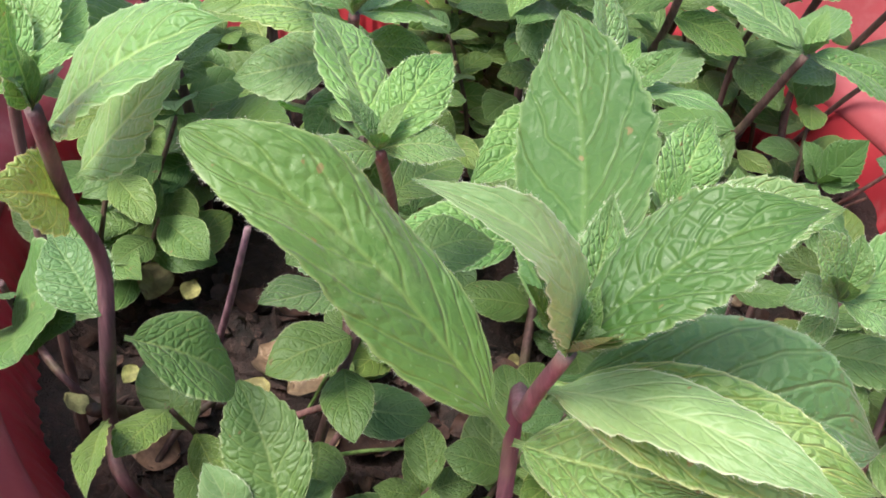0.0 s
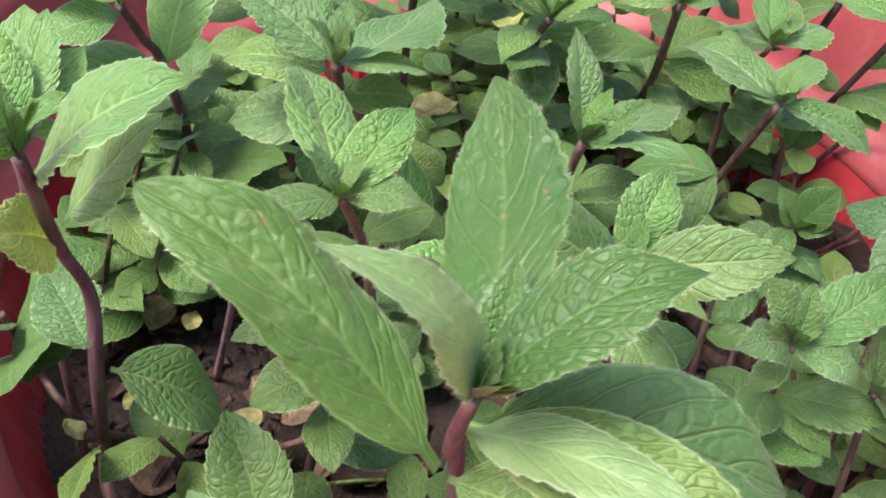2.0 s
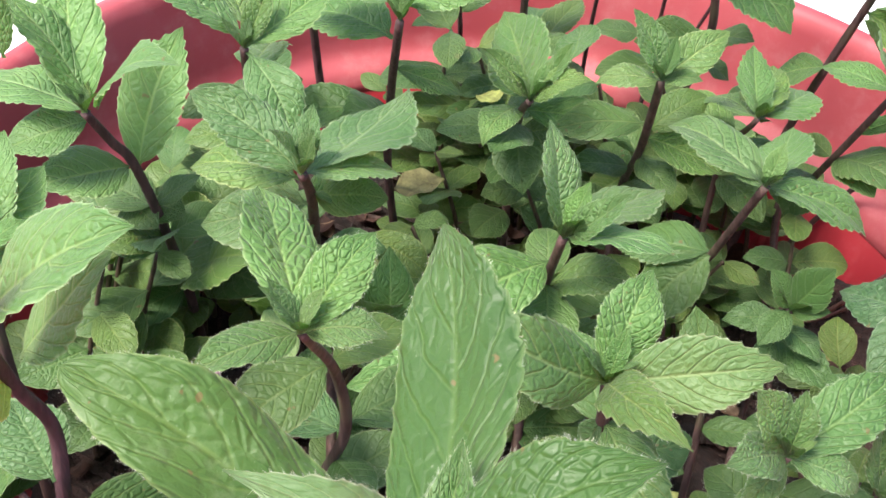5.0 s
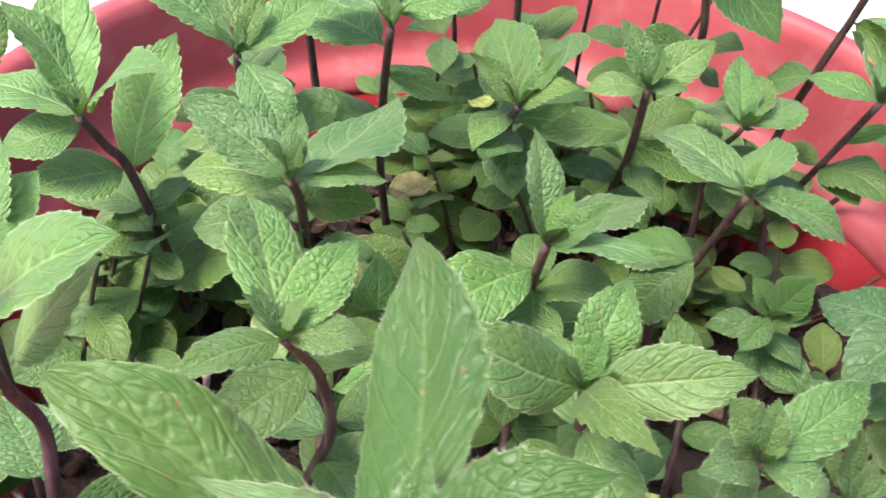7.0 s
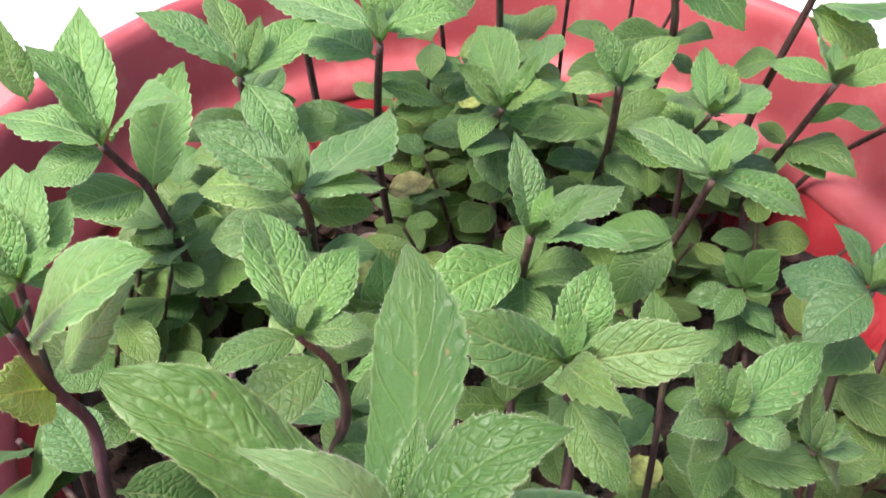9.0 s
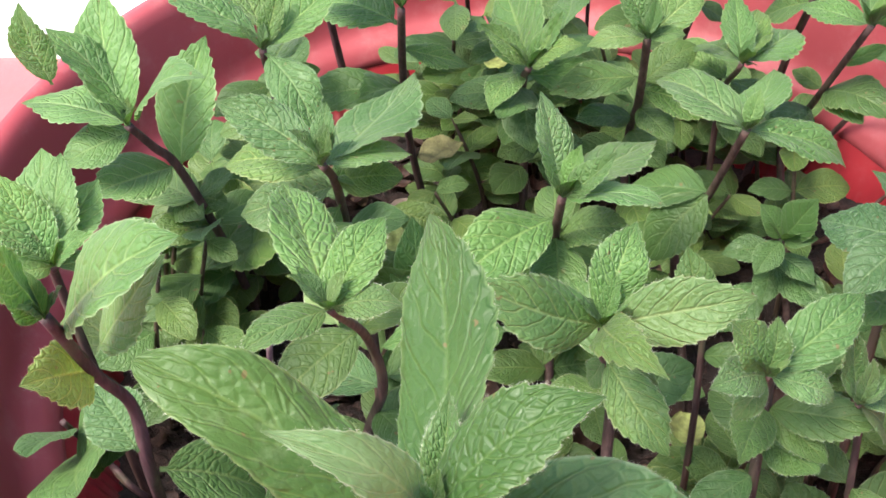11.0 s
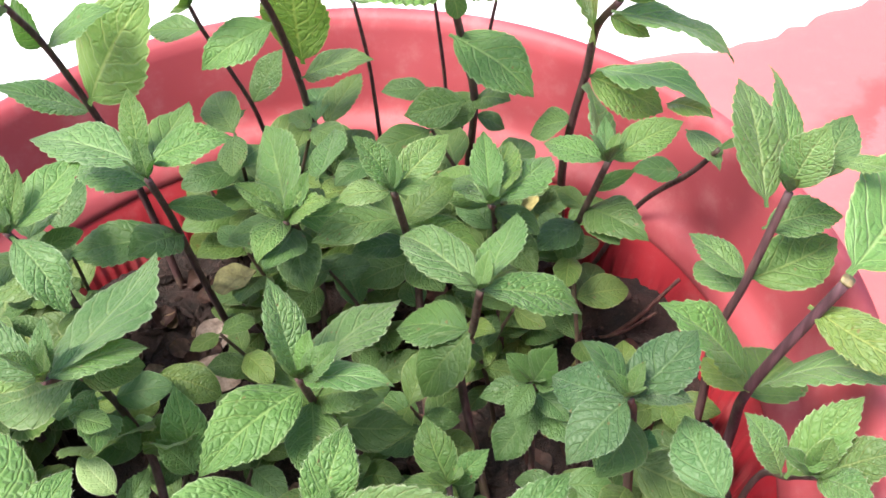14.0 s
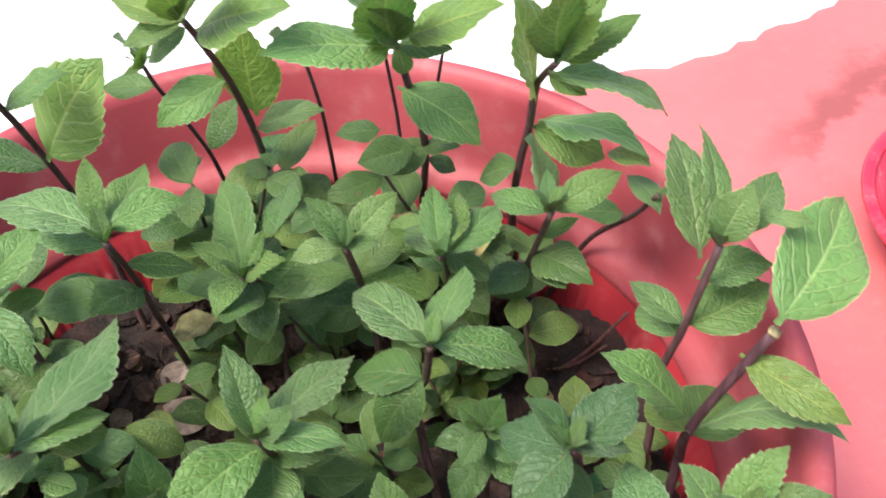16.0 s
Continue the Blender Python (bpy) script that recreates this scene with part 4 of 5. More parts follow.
leaf(p, (0.0097, 0.2860, 0.2693), (0.0325, 0.2897, 0.2580), 0.4, 6, 0, 12, 0.2)

p = mint_plant((-0.0300, 0.2580, 0.2900), (-0.0342, 0.2825, 0.2520), (-0.0351, 0.2931, 0.2200), (-0.0200, 0.2750, 0.1520), thick=1, purple=0.6)
leaf(p, (-0.0300, 0.2580, 0.2900), (-0.0076, 0.2823, 0.2980), 0.47, 11, 0, 18, 0, face=(-0.02, -0.29, 0.96))
leaf(p, (-0.0291, 0.2575, 0.2890), (-0.0146, 0.2382, 0.2725), 0.51, 18, 0, 18, 0, face=(0.19, -0.55, 0.81))
leaf(p, (-0.0294, 0.2609, 0.2944), (-0.0425, 0.2911, 0.3022), 0.41, 2, 0, 14, 0, face=(0.40, -0.06, 0.91))
leaf(p, (-0.0298, 0.2597, 0.2927), (-0.0594, 0.2615, 0.3103), 0.45, 9, 0, 16, 0, face=(0.48, -0.26, 0.84))
leaf(p, (-0.0300, 0.2580, 0.2900), (-0.0235, 0.2689, 0.3050), 0.4, 0, 0, 30, -0.2)
leaf(p, (-0.0309, 0.2709, 0.2746), (-0.0271, 0.2994, 0.2680), 0.6, 10, 0, 16, -0.2)

p = mint_plant((-0.0660, 0.2290, 0.2860), (-0.0632, 0.2362, 0.2720), (-0.0597, 0.2421, 0.2580), (-0.0558, 0.2565, 0.2050), (-0.0578, 0.2780, 0.1520), thick=1.1, purple=0.7)
leaf(p, (-0.0630, 0.2304, 0.2864), (-0.0369, 0.2169, 0.3091), 0.45, 28, 0, 11, 1.5, face=(-0.66, -0.01, 0.75))
leaf(p, (-0.0649, 0.2311, 0.2883), (-0.0852, 0.2419, 0.3114), 0.43, 10, 0, 16, 1.5, face=(0.68, -0.23, 0.70))
leaf(p, (-0.0660, 0.2290, 0.2860), (-0.0726, 0.2570, 0.3150), 0.45, 4, 0, 14, 1.5)
leaf(p, (-0.0839, 0.2313, 0.2996), (-0.0858, 0.2340, 0.3242), 0.49, 9, 0, 18, 1.5, face=(0.04, -0.99, 0.11))
leaf(p, (-0.0650, 0.2294, 0.2860), (-0.0995, 0.2408, 0.2873), 0.44, 6, 0, 13, 1.5, face=(0.05, 0.05, 1.00))
leaf(p, (-0.0669, 0.2349, 0.2801), (-0.0881, 0.2259, 0.2750), 0.72, 10, 0, 16, -0.1)
leaf(p, (-0.0597, 0.2421, 0.2580), (-0.0480, 0.2652, 0.2914), 0.51, 7, 0, 17, 1.5, face=(-0.32, -0.72, 0.61))
leaf(p, (-0.0604, 0.2409, 0.2608), (-0.0818, 0.2237, 0.2650), 0.78, 12, 0, 16, -0.1)
leaf(p, (-0.0585, 0.2464, 0.2421), (-0.0445, 0.2524, 0.2500), 0.5, 8, 0, 16, -0.1)
leaf(p, (-0.0558, 0.2565, 0.2050), (-0.0238, 0.2333, 0.2350), 0.55, 8, 0, 16, 0.1)
leaf(p, (-0.0573, 0.2508, 0.2262), (-0.0547, 0.2282, 0.2400), 0.55, 10, 0, 16, -0.2)

p = mint_plant((-0.0060, 0.1900, 0.3000), (-0.0069, 0.2114, 0.2750), (-0.0083, 0.2294, 0.2350), (-0.0048, 0.2247, 0.2000), (-0.0020, 0.1750, 0.1520), thick=1, purple=0.6)
leaf(p, (-0.0060, 0.1900, 0.3000), (-0.0323, 0.2036, 0.3111), 0.43, 10, 0, 15, -0.1, face=(0.12, -0.47, 0.87))
leaf(p, (-0.0060, 0.1900, 0.3000), (-0.0045, 0.2014, 0.3109), 0.42, 0, 0, 24, -0.3)
leaf(p, (-0.0060, 0.1900, 0.3000), (0.0158, 0.2408, 0.2907), 0.45, -7, 0, 5, 0, face=(-0.16, 0.24, 0.96))
leaf(p, (-0.0060, 0.1900, 0.3000), (0.0152, 0.2072, 0.2874), 0.44, 17, 0, 13, 0, face=(0.40, 0.17, 0.90))
leaf(p, (-0.0075, 0.1984, 0.2921), (-0.0359, 0.2099, 0.2850), 0.5, 16, 0, 16, 0.5)
leaf(p, (-0.0072, 0.2057, 0.2826), (0.0043, 0.2185, 0.2700), 0.6, 12, 0, 16, 0)
leaf(p, (-0.0069, 0.2114, 0.2750), (-0.0366, 0.2154, 0.2620), 0.62, 10, 0, 16, 0)
leaf(p, (-0.0074, 0.2168, 0.2630), (-0.0163, 0.2178, 0.2400), 0.5, 20, 0, 16, 0)
leaf(p, (-0.0072, 0.2298, 0.2200), (0.0135, 0.2154, 0.2350), 0.4, 10, 0, 16, 0.2)
leaf(p, (-0.0083, 0.2294, 0.2350), (-0.0101, 0.2249, 0.2150), 0.5, 10, 0, 16, -0.2)
leaf(p, (-0.0155, 0.2323, 0.2380), (-0.0183, 0.2102, 0.2580), 0.6, 10, 0, 16, 1.5)
leaf(p, (-0.0182, 0.2400, 0.2050), (0.0018, 0.2287, 0.2220), 0.4, 10, 0, 16, 1.5)
leaf(p, (-0.0144, 0.2336, 0.2100), (-0.0109, 0.2011, 0.2500), 0.6, 10, 0, 16, 0.2)
leaf(p, (0.0042, 0.2342, 0.2448), (0.0232, 0.2293, 0.2357), 0.58, 16, 0, 6, 0.45, round_tip=0.6, teeth=0.2, olive_shaded=True)
leaf(p, (0.0131, 0.2102, 0.2241), (0.0123, 0.2231, 0.2512), 0.50, 10, 0, 18, 1.2, teeth=0.3, face=(0.1, -0.6, 0.75))
leaf(p, (0.0129, 0.2095, 0.2235), (0.0047, 0.2125, 0.2402), 0.50, 10, 0, 18, 1.2, face=(0.2, -0.5, 0.8))
leaf(p, (0.0396, 0.1874, 0.2381), (0.0039, 0.1761, 0.2462), 0.50, 14, 0, 14, 1.2, face=(0.1, -0.3, 0.95))
leaf(p, (-0.0229, 0.2370, 0.2279), (-0.0072, 0.2398, 0.2315), 0.55, 14, 0, 10, 0.5, round_tip=0.4, teeth=0.3, face=(0.1, -0.5, 0.85))
leaf(p, (-0.0150, 0.2074, 0.2057), (-0.0036, 0.2185, 0.2175), 0.5, 10, 0, 14, -0.2, face=(0.1, -0.5, 0.85))
leaf(p, (-0.0120, 0.2080, 0.2620), (-0.0010, 0.2010, 0.2640), 0.58, 10, 0, 14, 0.2, round_tip=0.5, teeth=0.4, face=(0.15, -0.35, 0.9))
leaf(p, (-0.0019, 0.2336, 0.2199), (-0.0240, 0.2225, 0.2212), 0.56, 12, 0, 12, -0.2, round_tip=0.4, teeth=0.3, face=(0.2, -0.5, 0.8))
leaf(p, (-0.0110, 0.2220, 0.2450), (-0.0042, 0.1927, 0.2638), 0.40, 10, 0, 16, 1.5, face=(0.3, -0.3, 0.9))
leaf(p, (0.0030, 0.2200, 0.2180), (0.0111, 0.2001, 0.2511), 0.42, 10, 0, 20, 0.1, face=(0.2, -0.4, 0.9))
leaf(p, (-0.0183, 0.2571, 0.1926), (-0.0071, 0.2621, 0.2056), 0.62, 10, 0, 10, 0.4, round_tip=0.5, teeth=0.2, olive_shaded=True, face=(0.2, -0.6, 0.75))

p = mint_plant((-0.0721, 0.1714, 0.2880), (-0.0819, 0.1871, 0.2600), (-0.0780, 0.1750, 0.1520), thick=1, purple=0.6)
leaf(p, (-0.0721, 0.1714, 0.2880), (-0.0793, 0.2027, 0.3000), 0.5, 10, 0, 24, 1.5)
leaf(p, (-0.0721, 0.1714, 0.2880), (-0.0642, 0.1951, 0.2950), 0.55, 8, 0, 20, 1.5)
leaf(p, (-0.0721, 0.1714, 0.2880), (-0.0836, 0.1745, 0.3000), 0.55, 14, 0, 20, 1.5)
leaf(p, (-0.0721, 0.1714, 0.2880), (-0.0631, 0.1796, 0.2800), 0.5, 20, 0, 16, 1.5)
leaf(p, (-0.0721, 0.1714, 0.2880), (-0.0705, 0.1939, 0.3050), 0.5, 6, 0, 16, 1.5)
leaf(p, (-0.0721, 0.1714, 0.2880), (-0.0814, 0.1811, 0.3100), 0.5, 6, 0, 16, 1.5)
leaf(p, (-0.0721, 0.1714, 0.2880), (-0.0600, 0.1703, 0.3000), 0.4, 10, 0, 16, 1.5)
leaf(p, (-0.0721, 0.1714, 0.2880), (-0.0819, 0.1606, 0.2950), 0.5, 16, 0, 16, 1.5)

p = mint_plant((0.1380, 0.1740, 0.2810), (0.1451, 0.1880, 0.2400), (0.1420, 0.1700, 0.1520), thick=1, purple=0.6)
leaf(p, (0.1380, 0.1740, 0.2810), (0.1266, 0.1823, 0.2961), 0.46, 12, 0, 19, -0.85, face=(0.55, -0.49, 0.68))
leaf(p, (0.1380, 0.1740, 0.2810), (0.1584, 0.1854, 0.2897), 0.68, 10, 0, 19, -0.85, face=(-0.25, -0.27, 0.93))
leaf(p, (0.1380, 0.1740, 0.2810), (0.1531, 0.1689, 0.2819), 0.52, 29, 0, 22, -0.75, face=(-0.04, 0.07, 1.00))
leaf(p, (0.1380, 0.1740, 0.2810), (0.1460, 0.1860, 0.2860), 0.5, 0, 0, 30, -0.8)
leaf(p, (0.1380, 0.1740, 0.2810), (0.1216, 0.1908, 0.2720), 0.62, 12, 0, 8, -0.8)
leaf(p, (0.1380, 0.1740, 0.2810), (0.1194, 0.1626, 0.2720), 0.65, 18, 0, 20, -0.85, face=(-0.27, -0.28, 0.92))
leaf(p, (0.1587, 0.1518, 0.2609), (0.1551, 0.1769, 0.2653), 0.60, 11, 0, 16, -0.3, face=(-0.35, -0.21, 0.91))
leaf(p, (0.1451, 0.1880, 0.2400), (0.1497, 0.1782, 0.2500), 0.6, 10, 0, 16, -0.8)
leaf(p, (0.1380, 0.1740, 0.2810), (0.1523, 0.1740, 0.2830), 0.5, 10, 0, 20, -0.8)

p = mint_plant((0.1196, 0.2064, 0.2500), (0.1218, 0.2177, 0.2200), (0.1150, 0.1900, 0.1520), thick=0.7, purple=0.6, lower=False)
leaf(p, (0.1196, 0.2064, 0.2500), (0.1256, 0.2034, 0.2680), 0.62, 4, 0, 18, -0.25)
leaf(p, (0.1196, 0.2064, 0.2500), (0.1119, 0.2091, 0.2620), 0.55, 6, 0, 18, -0.25)
leaf(p, (0.1196, 0.2064, 0.2500), (0.1276, 0.2009, 0.2550), 0.6, 16, 0, 16, -0.25)
leaf(p, (0.1196, 0.2064, 0.2500), (0.1101, 0.1975, 0.2450), 0.62, 12, 0, 16, -0.25)
leaf(p, (0.1203, 0.2098, 0.2410), (0.1291, 0.1987, 0.2380), 0.6, 10, 0, 16, -0.25)
leaf(p, (0.1201, 0.2087, 0.2440), (0.1036, 0.2094, 0.2420), 0.55, 12, 0, 16, -0.25)
leaf(p, (0.1207, 0.2121, 0.2350), (0.1155, 0.2001, 0.2280), 0.6, 14, 0, 16, -0.25)
leaf(p, (0.1207, 0.2121, 0.2350), (0.1333, 0.1939, 0.2320), 0.55, 12, 0, 16, -0.25)
leaf(p, (0.1218, 0.2177, 0.2200), (0.1079, 0.2107, 0.2050), 0.65, 10, 0, 16, -0.25)

p = mint_plant((0.1914, 0.2159, 0.3050), (0.1852, 0.2166, 0.2710), (0.1820, 0.2235, 0.2350), (0.1845, 0.2285, 0.1900), (0.1650, 0.2000, 0.1520), thick=1.1, purple=0.8, lower=False)
leaf(p, (0.1904, 0.2243, 0.2920), (0.1920, 0.2610, 0.3110), 0.46, 14, 0, 14, 0.1, face=(0.34, -0.44, 0.83))
leaf(p, (0.1918, 0.2167, 0.3047), (0.1941, 0.2480, 0.3242), 0.27, 20, 0, 16, -0.2, face=(0.41, -0.50, 0.76))
leaf(p, (0.1913, 0.2159, 0.3060), (0.1990, 0.2170, 0.3260), 0.66, 10, 0, 14, 0)
leaf(p, (0.1968, 0.2158, 0.3080), (0.2119, 0.2293, 0.3180), 0.6, 8, 0, 16, -0.2)
leaf(p, (0.2020, 0.2187, 0.3120), (0.2170, 0.2120, 0.3120), 0.36, 18, 0, 16, 0)
leaf(p, (0.1882, 0.2201, 0.2880), (0.2126, 0.2206, 0.2880), 0.55, 12, 0, 16, -0.1)
leaf(p, (0.1852, 0.2166, 0.2710), (0.2152, 0.2242, 0.2750), 0.62, 10, 0, 16, 0)
leaf(p, (0.1852, 0.2166, 0.2710), (0.1729, 0.2348, 0.2750), 0.5, 14, 0, 18, 0.1)
leaf(p, (0.1845, 0.2180, 0.2638), (0.1797, 0.2411, 0.2550), 0.6, 10, 0, 16, -0.1)

p = mint_plant((0.1966, 0.1866, 0.2997), (0.1830, 0.1962, 0.2465), (0.1870, 0.2087, 0.2000), (0.1680, 0.1880, 0.1520), thick=1.35, purple=0.95, label="mint plant with a thick purple stem cut off at the top", lower=False, bud=False, cut=True)
leaf(p, (0.2006, 0.1929, 0.2947), (0.2388, 0.2339, 0.2982), 0.52, 9, 0, 16, 1.5, face=(0.27, -0.33, 0.91))
leaf(p, (0.1808, 0.1962, 0.2520), (0.1552, 0.2065, 0.2780), 0.49, 21, 0, 21, 0, face=(0.55, -0.44, 0.71))
leaf(p, (0.1837, 0.1919, 0.2522), (0.2155, 0.1672, 0.2701), 0.43, 31, 0, 16, 0, face=(-0.23, 0.36, 0.91))
leaf(p, (0.1916, 0.1923, 0.2848), (0.2125, 0.1649, 0.2822), 0.40, 19, 0, 16, 0.2, face=(-0.23, -0.27, 0.93))
leaf(p, (0.1824, 0.1947, 0.2460), (0.1751, 0.2142, 0.2400), 0.55, 10, 0, 16, 0.6)
leaf(p, (0.1838, 0.1987, 0.2372), (0.2082, 0.2197, 0.2250), 0.7, 10, 0, 16, 0.1)

p = mint_plant((0.1775, 0.1473, 0.2750), (0.1811, 0.1629, 0.2500), (0.1802, 0.1785, 0.2200), (0.1650, 0.1750, 0.1520), thick=0.75, purple=0.6, lower=False)
leaf(p, (0.1700, 0.1494, 0.2741), (0.1615, 0.1588, 0.2896), 0.52, 16, 0, 19, 0, face=(0.43, -0.65, 0.63))
leaf(p, (0.1706, 0.1488, 0.2739), (0.1888, 0.1553, 0.2940), 0.44, 4, 0, 16, 0, face=(-0.58, -0.45, 0.67))
leaf(p, (0.1775, 0.1473, 0.2750), (0.1950, 0.1418, 0.2900), 0.5, 10, 0, 16, -0.2)
leaf(p, (0.1775, 0.1473, 0.2750), (0.1679, 0.1506, 0.2850), 0.35, 4, 0, 24, -0.2)
leaf(p, (0.1775, 0.1473, 0.2750), (0.1836, 0.1321, 0.2850), 0.5, 12, 0, 16, -0.1)
leaf(p, (0.1775, 0.1473, 0.2750), (0.1790, 0.1481, 0.2900), 0.5, 0, 0, 26, 0)

p = mint_plant((0.0898, 0.1725, 0.2551), (0.0896, 0.1650, 0.2200), (0.0900, 0.1600, 0.1520), thick=0.7, purple=0.6, lower=False)
leaf(p, (0.0898, 0.1725, 0.2551), (0.0856, 0.1838, 0.2718), 0.56, 8, 0, 12, -0.25, face=(-0.15, -0.55, 0.82))
leaf(p, (0.0898, 0.1725, 0.2551), (0.1016, 0.1755, 0.2647), 0.5, 10, 0, 22, -0.15, face=(-0.2, -0.55, 0.8))
leaf(p, (0.0898, 0.1725, 0.2551), (0.0774, 0.1706, 0.2620), 0.5, 12, 0, 14, -0.1)
leaf(p, (0.0896, 0.1700, 0.2440), (0.1040, 0.1650, 0.2480), 0.5, 12, 0, 14, -0.1)

p = mint_plant((-0.0167, 0.1244, 0.2000), (-0.0147, 0.1294, 0.1800), (-0.0200, 0.1400, 0.1520), thick=0.8, purple=0.6, lower=False, bud=False)
leaf(p, (-0.0139, 0.1231, 0.2000), (-0.0278, 0.1506, 0.2220), 0.55, 10, 0, 20, 0, round_tip=0.3)
leaf(p, (-0.0241, 0.1210, 0.2000), (-0.0335, 0.1318, 0.2150), 0.6, 10, 0, 20, 2)
leaf(p, (-0.0167, 0.1244, 0.2000), (-0.0047, 0.1373, 0.2000), 0.6, 10, 0, 16, 0, round_tip=0.5)

p = mint_plant((-0.0831, 0.1620, 0.2380), (-0.0849, 0.1754, 0.2000), (-0.0751, 0.1690, 0.1900), (-0.0587, 0.1801, 0.1520), thick=0.8, purple=0.8, lower=False, bud=False)
leaf(p, (-0.0836, 0.1660, 0.2266), (-0.0620, 0.1558, 0.2500), 0.7, 10, 0, 16, -0.2, round_tip=0.5)
leaf(p, (-0.0834, 0.1647, 0.2304), (-0.0858, 0.1454, 0.2460), 0.6, 10, 0, 16, -0.2, round_tip=0.5)
leaf(p, (-0.0842, 0.1700, 0.2152), (-0.0698, 0.1333, 0.2460), 0.6, 10, 0, 16, -0.1, round_tip=0.5)
leaf(p, (-0.0842, 0.1700, 0.2152), (-0.0665, 0.1577, 0.2300), 0.65, 10, 0, 16, -0.1, round_tip=0.5)


# ---- low growth between the stems ----
# small openings between the sprigs: centre and radius
GAPS = ((0.138, 0.215, 0.022), (0.112, 0.226, 0.012), (0.153, 0.250, 0.012), (0.003, 0.158, 0.014), (0.022, 0.144, 0.010))


def low_sprig(x, y, high, turn, count, big=1.0):
    """A young or shaded shoot: thin stem, pairs of small rounded leaves."""
    foot = Vector((x, y, SOIL_Z))
    lean = Vector((math.cos(turn), math.sin(turn), 0)) * high * 0.25
    pts = smooth_path([(0, 0, -0.006), lean * 0.3 + Vector((0, 0, high * 0.5)), lean + Vector((0, 0, high))], 6)
    leaves = []
    for i in range(count):
        t = 1 - 0.75 * (i // 2) / max(1, count // 2)
        b = pts[min(len(pts) - 1, int(t * (len(pts) - 1)))]
        a = turn + (i // 2) * 1.57 + (i % 2) * math.pi + rng.uniform(-0.4, 0.4)
        size = big * rng.uniform(0.015, 0.026) * (0.8 + 0.4 * (1 - t))
        tip = b + size * Vector((math.cos(a), math.sin(a), rng.uniform(-0.15, 0.45)))
        leaves.append((b + foot, tip + foot, rng.uniform(0.5, 0.68), rng.uniform(5, 20), 0, rng.uniform(4, 18), rng.choice((-0.2, 0, 0, 0.1, 0.2, 0.45)), rng.uniform(0.15, 0.6), 28, 6))
    if any(math.hypot(x - gx, y - gy) < r for gx, gy, r in GAPS):
        return
    plant = new("mint_sprig")
    plant.location = foot
    tagged(plant, "small mint sprig with rounded leaves growing low over the soil", "mint sprig", "low mint sprigs")
    verts, faces = tube(pts, lambda t: 0.0010 * (1.15 - 0.5 * t), 6)
    part("stem", mesh_of("stem", verts, faces, STEM), plant, color=(0.075, 0.05, 0.035, 1))
    # the shade of the low layer is part of their tint
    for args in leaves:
        leaf(plant, *args, olive_shaded=True)


made = 0
while made < 68:
    a, r = rng.uniform(0, 6.283), 0.14 * math.sqrt(rng.random())
    x, y = POT.x + r * math.cos(a), POT.y + r * math.sin(a)
    if over_bare((x, y)) or y < 0.12:
        continue
    low_sprig(x, y, rng.uniform(0.012, 0.074), rng.uniform(0, 6.28), rng.choice((4, 6, 6, 8)))
    made += 1

# taller shaded shoots along the far wall
for i in range(36):
    a = radians(25 + 3.9 * i + rng.uniform(-3, 3))
    r = rng.uniform(0.105, 0.136)
    x, y = POT.x + r * math.cos(a), POT.y + r * math.sin(a)
    if not over_bare((x, y)):
        low_sprig(x, y, rng.uniform(0.045, 0.10), a + math.pi + rng.uniform(-0.8, 0.8), rng.choice((6, 8)), 1.3)


# shoots along the shaded side wall
for i in range(8):
    a = radians(166 + 4.6 * i + rng.uniform(-2, 2))
    r = rng.uniform(0.112, 0.138)
    x, y = POT.x + r * math.cos(a), POT.y + r * math.sin(a)
    if not over_bare((x, y)):
        low_sprig(x, y, rng.uniform(0.04, 0.085), a + math.pi + rng.uniform(-0.8, 0.8), rng.choice((6, 8)), 1.3)


# shaded shoots under the cut stem
for x, y in ((0.172, 0.222), (0.153, 0.198), (0.144, 0.211), (0.169, 0.189), (0.177, 0.248)):
    low_sprig(x, y, rng.uniform(0.025, 0.05), rng.uniform(0, 6.28), rng.choice((4, 6)), 1.1)


# ---- litter on the soil ----
def dry_leaf(x, y, z, size, color, label, cup=1.6):
    verts, faces, rows, cols = [], [], 14, 8
    r = random.Random(int(1e5 * (x + 3 * y)))
    for i in range(rows + 1):
        u = i / rows
        half = 0.42 * math.sin(math.pi * min(1, max(0, u)) ** 0.85) ** 0.8 if 0 < u < 1 else 0.02
        for j in range(cols + 1):
            v = 2 * j / cols - 1
            yy = v * half
            verts.append((size * (u - 0.5), size * yy, size * (cup * yy * yy * 1.6 + 0.5 * cup * (u - 0.5) ** 2 * 0.8 + 0.03 * math.sin(14 * u + 5 * v))))
    for i in range(rows):
        for j in range(cols):
            k = i * (cols + 1) + j
            faces.append((k, k + cols + 1, k + cols + 2, k + 1))
    ob = new("dry_leaf", mesh_of("dry_leaf", verts, faces, LITTER))
    ob.matrix_basis = pose(x, y, z, r.uniform(-25, 25), r.uniform(-25, 25), r.uniform(0, 360))
    ob.color = (*color, 1)
    tagged(ob, label, "dry leaf", "fallen leaves on the soil")


PALE, TAN, BROWN, YELLOW = (0.27, 0.19, 0.13), (0.12, 0.066, 0.048), (0.060, 0.029, 0.023), (0.28, 0.26, 0.11)
dry_leaf(-0.021, 0.180, 0.190, 0.016, PALE, "pale curled dry leaf caught above the soil", 2.4)
dry_leaf(0.020, 0.312, 0.203, 0.019, YELLOW, "yellowed leaf with brown holes low in the pot", 0.5)
